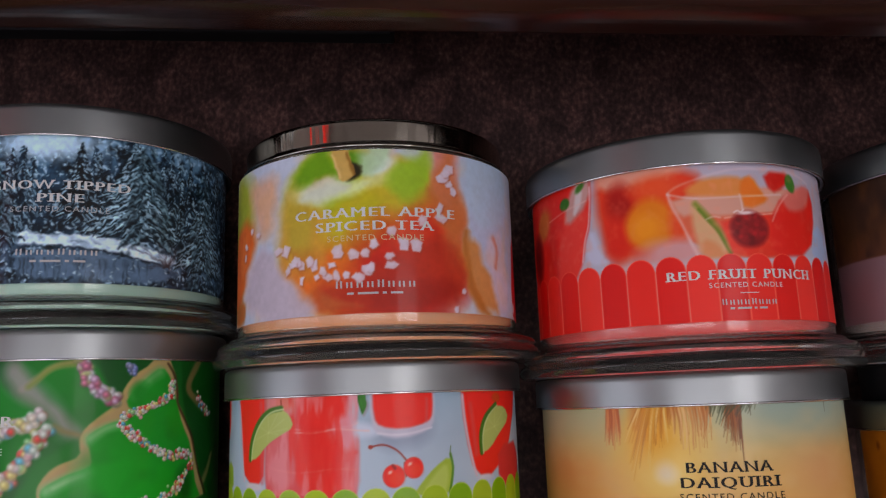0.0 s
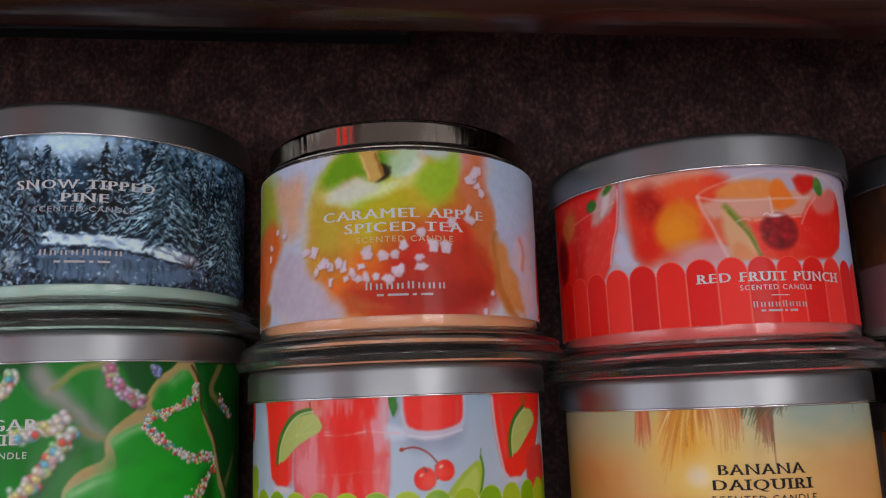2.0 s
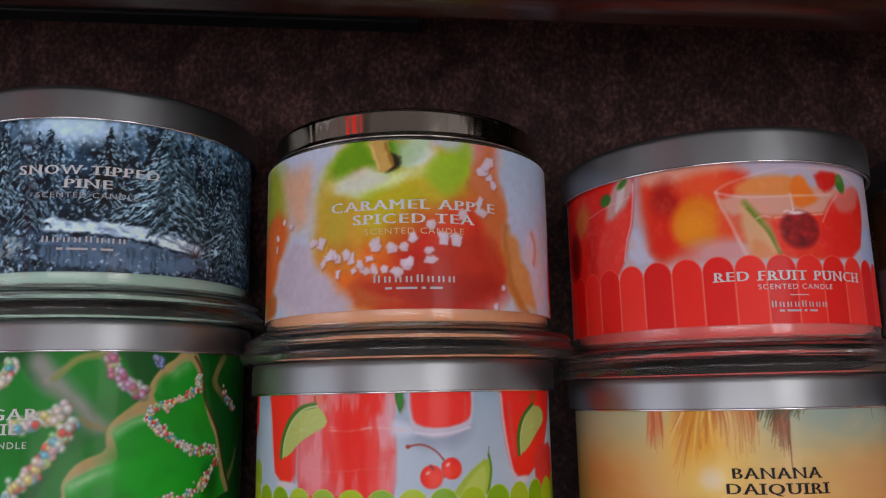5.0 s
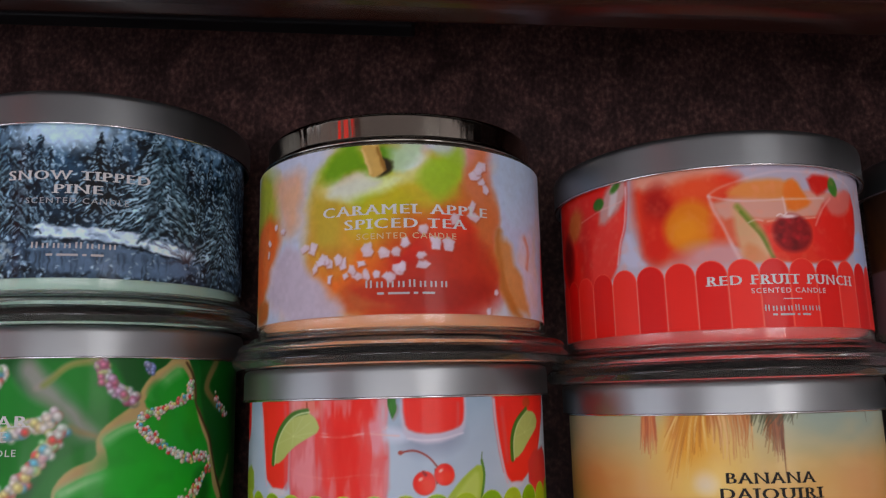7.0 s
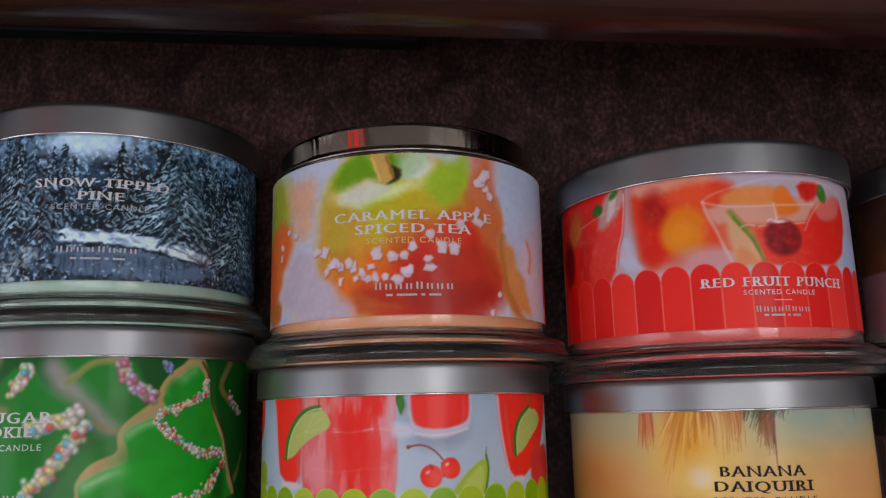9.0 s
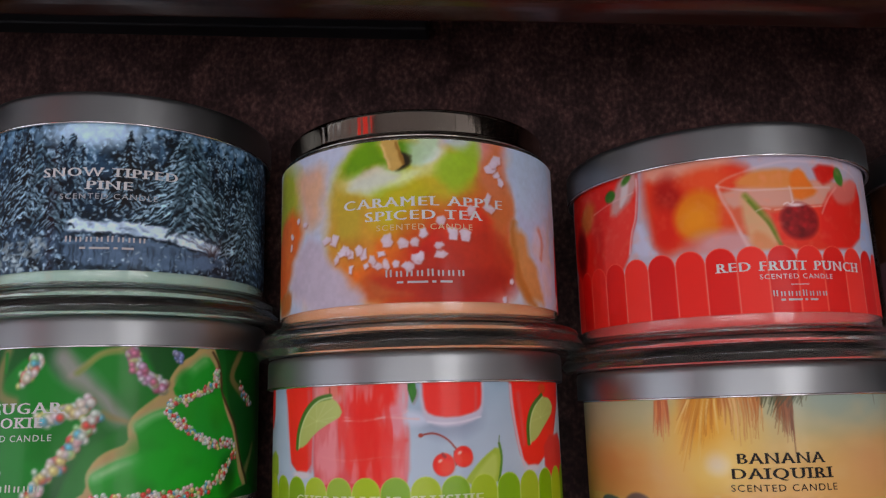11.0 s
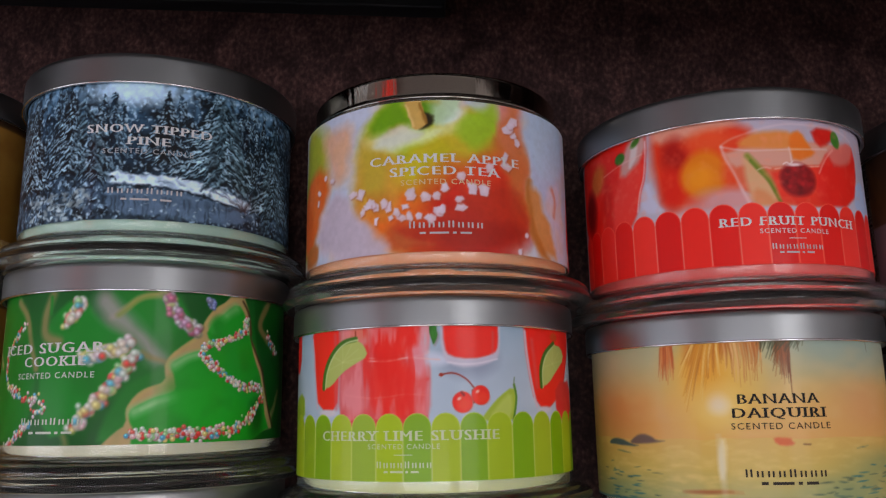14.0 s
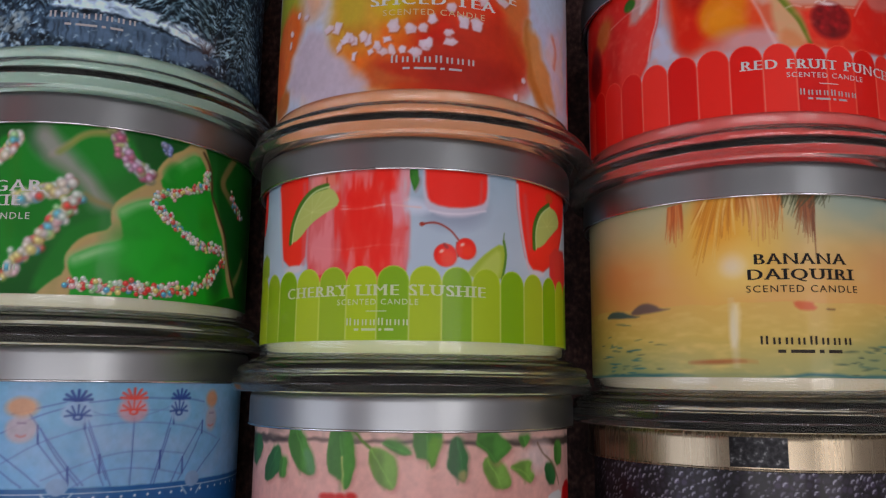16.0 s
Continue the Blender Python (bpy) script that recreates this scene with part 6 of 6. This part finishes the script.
def berry_art(th, lo, hi):
    sh = Sheet(hi * 1000 - 46, hi * 1000, step=0.33)
    sh.C[:] = (0.05, 0.04, 0.05)
    sh.lay((sh.noise(9, 6, octaves=2) - 0.5) * 1.2, (0.15, 0.14, 0.17))
    rng = np.random.default_rng(8)
    for k in range(52):
        c = (-88 + (k % 26) * 7 + rng.uniform(-2.5, 2.5), hi * 1000 - (4 if k < 26 else 13) + rng.uniform(-3, 3))
        tint = rng.uniform(0.55, 1.35)
        for ring, n in ((4.6, 12), (3.0, 8), (1.3, 4), (0.0, 1)):
            for j in range(n):
                a, r = 6.28 * (j + 0.5 * rng.random()) / n, ring + rng.uniform(-0.3, 0.3)
                p = (c[0] + r * math.cos(a) / 0.87, c[1] + r * math.sin(a))
                g = rng.uniform(0.6, 1.3) * tint
                sh.blob(p, 1.15, 1.15, (0.05 * g, 0.035 * g, 0.055 * g), soft=0.35)
                sh.blob((p[0] - 0.1, p[1] + 0.1), 0.85, 0.85, (0.15 * g, 0.13 * g, 0.18 * g), soft=0.6)
                if rng.random() < 0.7:
                    m = rng.uniform(0.5, 0.9) * min(1.1, tint + 0.2)
                    sh.line([(p[0] - 0.65, p[1] - 0.15), (p[0] - 0.4, p[1] + 0.5), (p[0] + 0.2, p[1] + 0.6)], 0.42, (0.80 * m, 0.80 * m, 0.86 * m), 0.3, 0.9)
    sh.stick(th, "printed label covered in dark blackberries")


def amber_art(th, lo, hi):
    sh = Sheet(lo * 1000, hi * 1000, step=0.8)
    sh.ramp([(14, (0.50, 0.37, 0.16)), (hi * 1000 - 4, (0.60, 0.45, 0.22)), (hi * 1000 - 3, (0.20, 0.14, 0.10)), (hi * 1000, (0.16, 0.12, 0.10))])
    sh.lay((sh.noise(6, 3, octaves=2) - 0.4) * 0.8, (0.44, 0.28, 0.10))
    sh.stick(th, "plain amber printed label")


def brown_art(th, lo, hi):
    sh = Sheet(lo * 1000, hi * 1000, step=0.5)
    sh.ramp([(14, (0.60, 0.50, 0.52)), (35.4, (0.58, 0.48, 0.50)), (36.0, (0.40, 0.26, 0.18)), (44, (0.34, 0.22, 0.12)), (62, (0.24, 0.16, 0.12))])
    sh.lay((sh.noise(7, 4, 0.6, 3) - 0.5) * 1.8 * (sh.V > 36), (0.50, 0.32, 0.14))
    sh.lay((sh.noise(5, 9, 0.5, 2) - 0.6) * 2.0 * (sh.V > 36), (0.14, 0.09, 0.07))
    sh.stick(th, "printed label, brown picture above a mauve band")


def orange_art(th, lo, hi):
    sh = Sheet(hi * 1000 - 40, hi * 1000, step=0.5)
    sh.C[:] = (0.70, 0.46, 0.12)
    sh.lay((sh.noise(9, 4, octaves=2) - 0.4) * 1.2, (0.56, 0.34, 0.08))
    rng = np.random.default_rng(2)
    for k in range(40):
        sh.blob((rng.uniform(-90, 90), rng.uniform(hi * 1000 - 38, hi * 1000)), rng.uniform(0.8, 2.0), rng.uniform(0.8, 1.8), (0.42, 0.20, 0.08), 0, 1.0, 0.8)
    sh.stick(th, "printed orange label with brown spots")


# ---- candles ----
def candle(label, x, y, base, top, art, wax, lid=SATIN, kind="satin", label_top=None):
    """A jar candle on a flanged glass foot; base and top are the heights of its foot and of its lid."""
    h = top - base
    th = tagged(new("jar_candle"), label, "candle", "jar candles in the bookcase")
    th.matrix_world = pose(x, y, base)
    if kind == "raised":
        # black disc that fills the gap up to the next candle's foot
        part("gap_disc", lathe_bm(rounded([(0, h - 0.013), (0.0455, h - 0.013), (0.0460, h - 0.0005), (0.0450, h), (0, h)], 0.0008)), BLACK, th, "black disc filling the gap between the lid and the foot above", True)
        h -= 0.0118
    rim = h - 0.004 if kind != "chrome" else 0.0672
    outer = rounded([(0, 0.0015), (0.050, 0.0015), (0.0535, 0.0), (0.0570, 0.0002), (0.0583, 0.0026), (0.0572, 0.0048), (0.0562, 0.0053), (0.0567, 0.0064), (0.0560, 0.0080), (0.0537, 0.0088), (0.0531, 0.0092), (0.0524, 0.0100), (0.0504, 0.0106), (0.0497, 0.0112), (0.0497, 0.0130)] + ([(0.0497, rim)] if kind != "chrome" else [(0.0497, 0.0655), (0.0490, rim)]), 0.0007, 4)
    neck = outer[-1][0]
    inner = rounded([(neck, rim), (min(0.0484, neck - 0.0015), rim), (min(0.0484, neck - 0.0012), 0.0650), (0.0484, 0.0600 if kind == "chrome" else 0.03), (0.0484, 0.0135), (0.0474, 0.0092), (0.0445, 0.0058), (0.0385, 0.0040), (0, 0.0038)], 0.0012, 4)
    jar = part("glass_jar", lathe_bm(outer + inner[1:]), GLASS, th, "clear glass jar with a flanged foot", True)
    jar.visible_shadow = False
    part("wax", lathe_bm(rounded([(0, 0.0040), (0.0384, 0.0042), (0.0443, 0.0060), (0.0472, 0.0093), (0.0482, 0.0137), (0.0482, 0.048), (0, 0.047)], 0.0008)), make_wax("wax", wax), th, "", True)
    if kind == "chrome":
        lp = rounded([(0, h - 0.0006), (0.0450, h - 0.0006), (0.0465, h), (0.0474, h - 0.0010), (0.0469, 0.0694), (0.0488, 0.0688), (0.0490, 0.0676), (0.0462, 0.0676), (0.0460, h - 0.004), (0, h - 0.003)], 0.0008, 5)
    else:
        lh = 0.0098 + (0.0013 if base > 1.30 else 0)      # the lids on top stand clear of any foot
        lp = rounded([(0, h - 0.0012), (0.0485, h - 0.0012), (0.0500, h), (0.0516, h - 0.0002), (0.0520, h - 0.0015), (0.0520, h - lh), (0.0508, h - lh), (0.0506, h - 0.003), (0, h - 0.003)], 0.0006, 4)
    lid_ob = part("lid", lathe_bm(lp, 160), lid, th, "", True)
    if kind != "chrome":
        part("lid_edge", lathe_bm([(0.0519 + 0.0004 * math.cos(a), h - lh + 0.0002 + 0.0004 * math.sin(a)) for a in (2 * math.pi * k / 8 for k in range(8))], 160, True), POLISHED if kind != "gold" else lid, lid_ob, "bright rolled lid edge", True)
    if kind == "gold":
        patch = bmesh.new()
        cols = [[patch.verts.new((0.0523 * math.sin(a), -0.0523 * math.cos(a), z)) for z in (h - 0.0089, h - 0.0012)] for a in np.radians(np.linspace(-28.0, -12.2, 9))]
        for a, b in zip(cols, cols[1:]):
            patch.faces.new((a[0], b[0], b[1], a[1]))
        bmesh.ops.solidify(patch, geom=patch.faces[:], thickness=0.0002)
        part("warning_sticker", patch, STICKER, lid_ob, "worn dark grey foil sticker")
    art(th, 0.0143, (label_top or h - lh + 0.0013))
    return th

SHELF = 1.155
candle("snowy pine jar candle stacked on the green cookie candle", -0.1340, 0.2906, 1.3270, 1.4006, snow_art, (0.30, 0.44, 0.37))
candle("caramel apple jar candle with a dark chrome lid, stacked on another", -0.0239, 0.2845, 1.3129, 1.3906, apple_art, (0.66, 0.25, 0.11), CHROME, "chrome", 0.0661)
candle("red fruit drink jar candle stacked on the sunset candle", 0.0844, 0.2798, 1.3061, 1.3793, punch_art, (0.62, 0.04, 0.035))
candle("green iced cookie jar candle stacked on a blue candle", -0.1352, 0.2911, 1.2537, 1.3270, cookie_art, (0.55, 0.52, 0.38))
candle("cherry and lime drink jar candle stacked on a pink candle", -0.0259, 0.2848, 1.2415, 1.3129, lime_art, (0.56, 0.58, 0.30))
candle("yellow tropical sunset jar candle stacked on a gold-lidded candle", 0.0839, 0.2811, 1.2326, 1.3061, sunset_art, (0.58, 0.49, 0.35))
candle("blue ferris wheel jar candle with a satin steel lid", -0.1352, 0.2911, SHELF, 1.2537, wheel_art, (0.5, 0.65, 0.8))
candle("pink jar candle with leaves and a satin steel lid", -0.0259, 0.2848, SHELF, 1.2415, leaf_art, (0.85, 0.6, 0.55))
candle("dark blackberry jar candle with a polished gold lid", 0.0839, 0.2811, SHELF, 1.2326, berry_art, (0.1, 0.06, 0.12), GOLD, "gold")
candle("amber jar candle with a satin lid", -0.2440, 0.2960, 1.331, 1.4035, amber_art, (0.5, 0.3, 0.1))
candle("amber jar candle with a satin lid", -0.2440, 0.2960, SHELF, 1.3310, amber_art, (0.5, 0.3, 0.1))
candle("brown jar candle with a satin lid", 0.1945, 0.2745, 1.3070, 1.3800, brown_art, (0.5, 0.4, 0.38))
candle("orange jar candle with a satin lid", 0.1945, 0.2745, SHELF, 1.3070, orange_art, (0.6, 0.4, 0.1), SATIN, "raised")
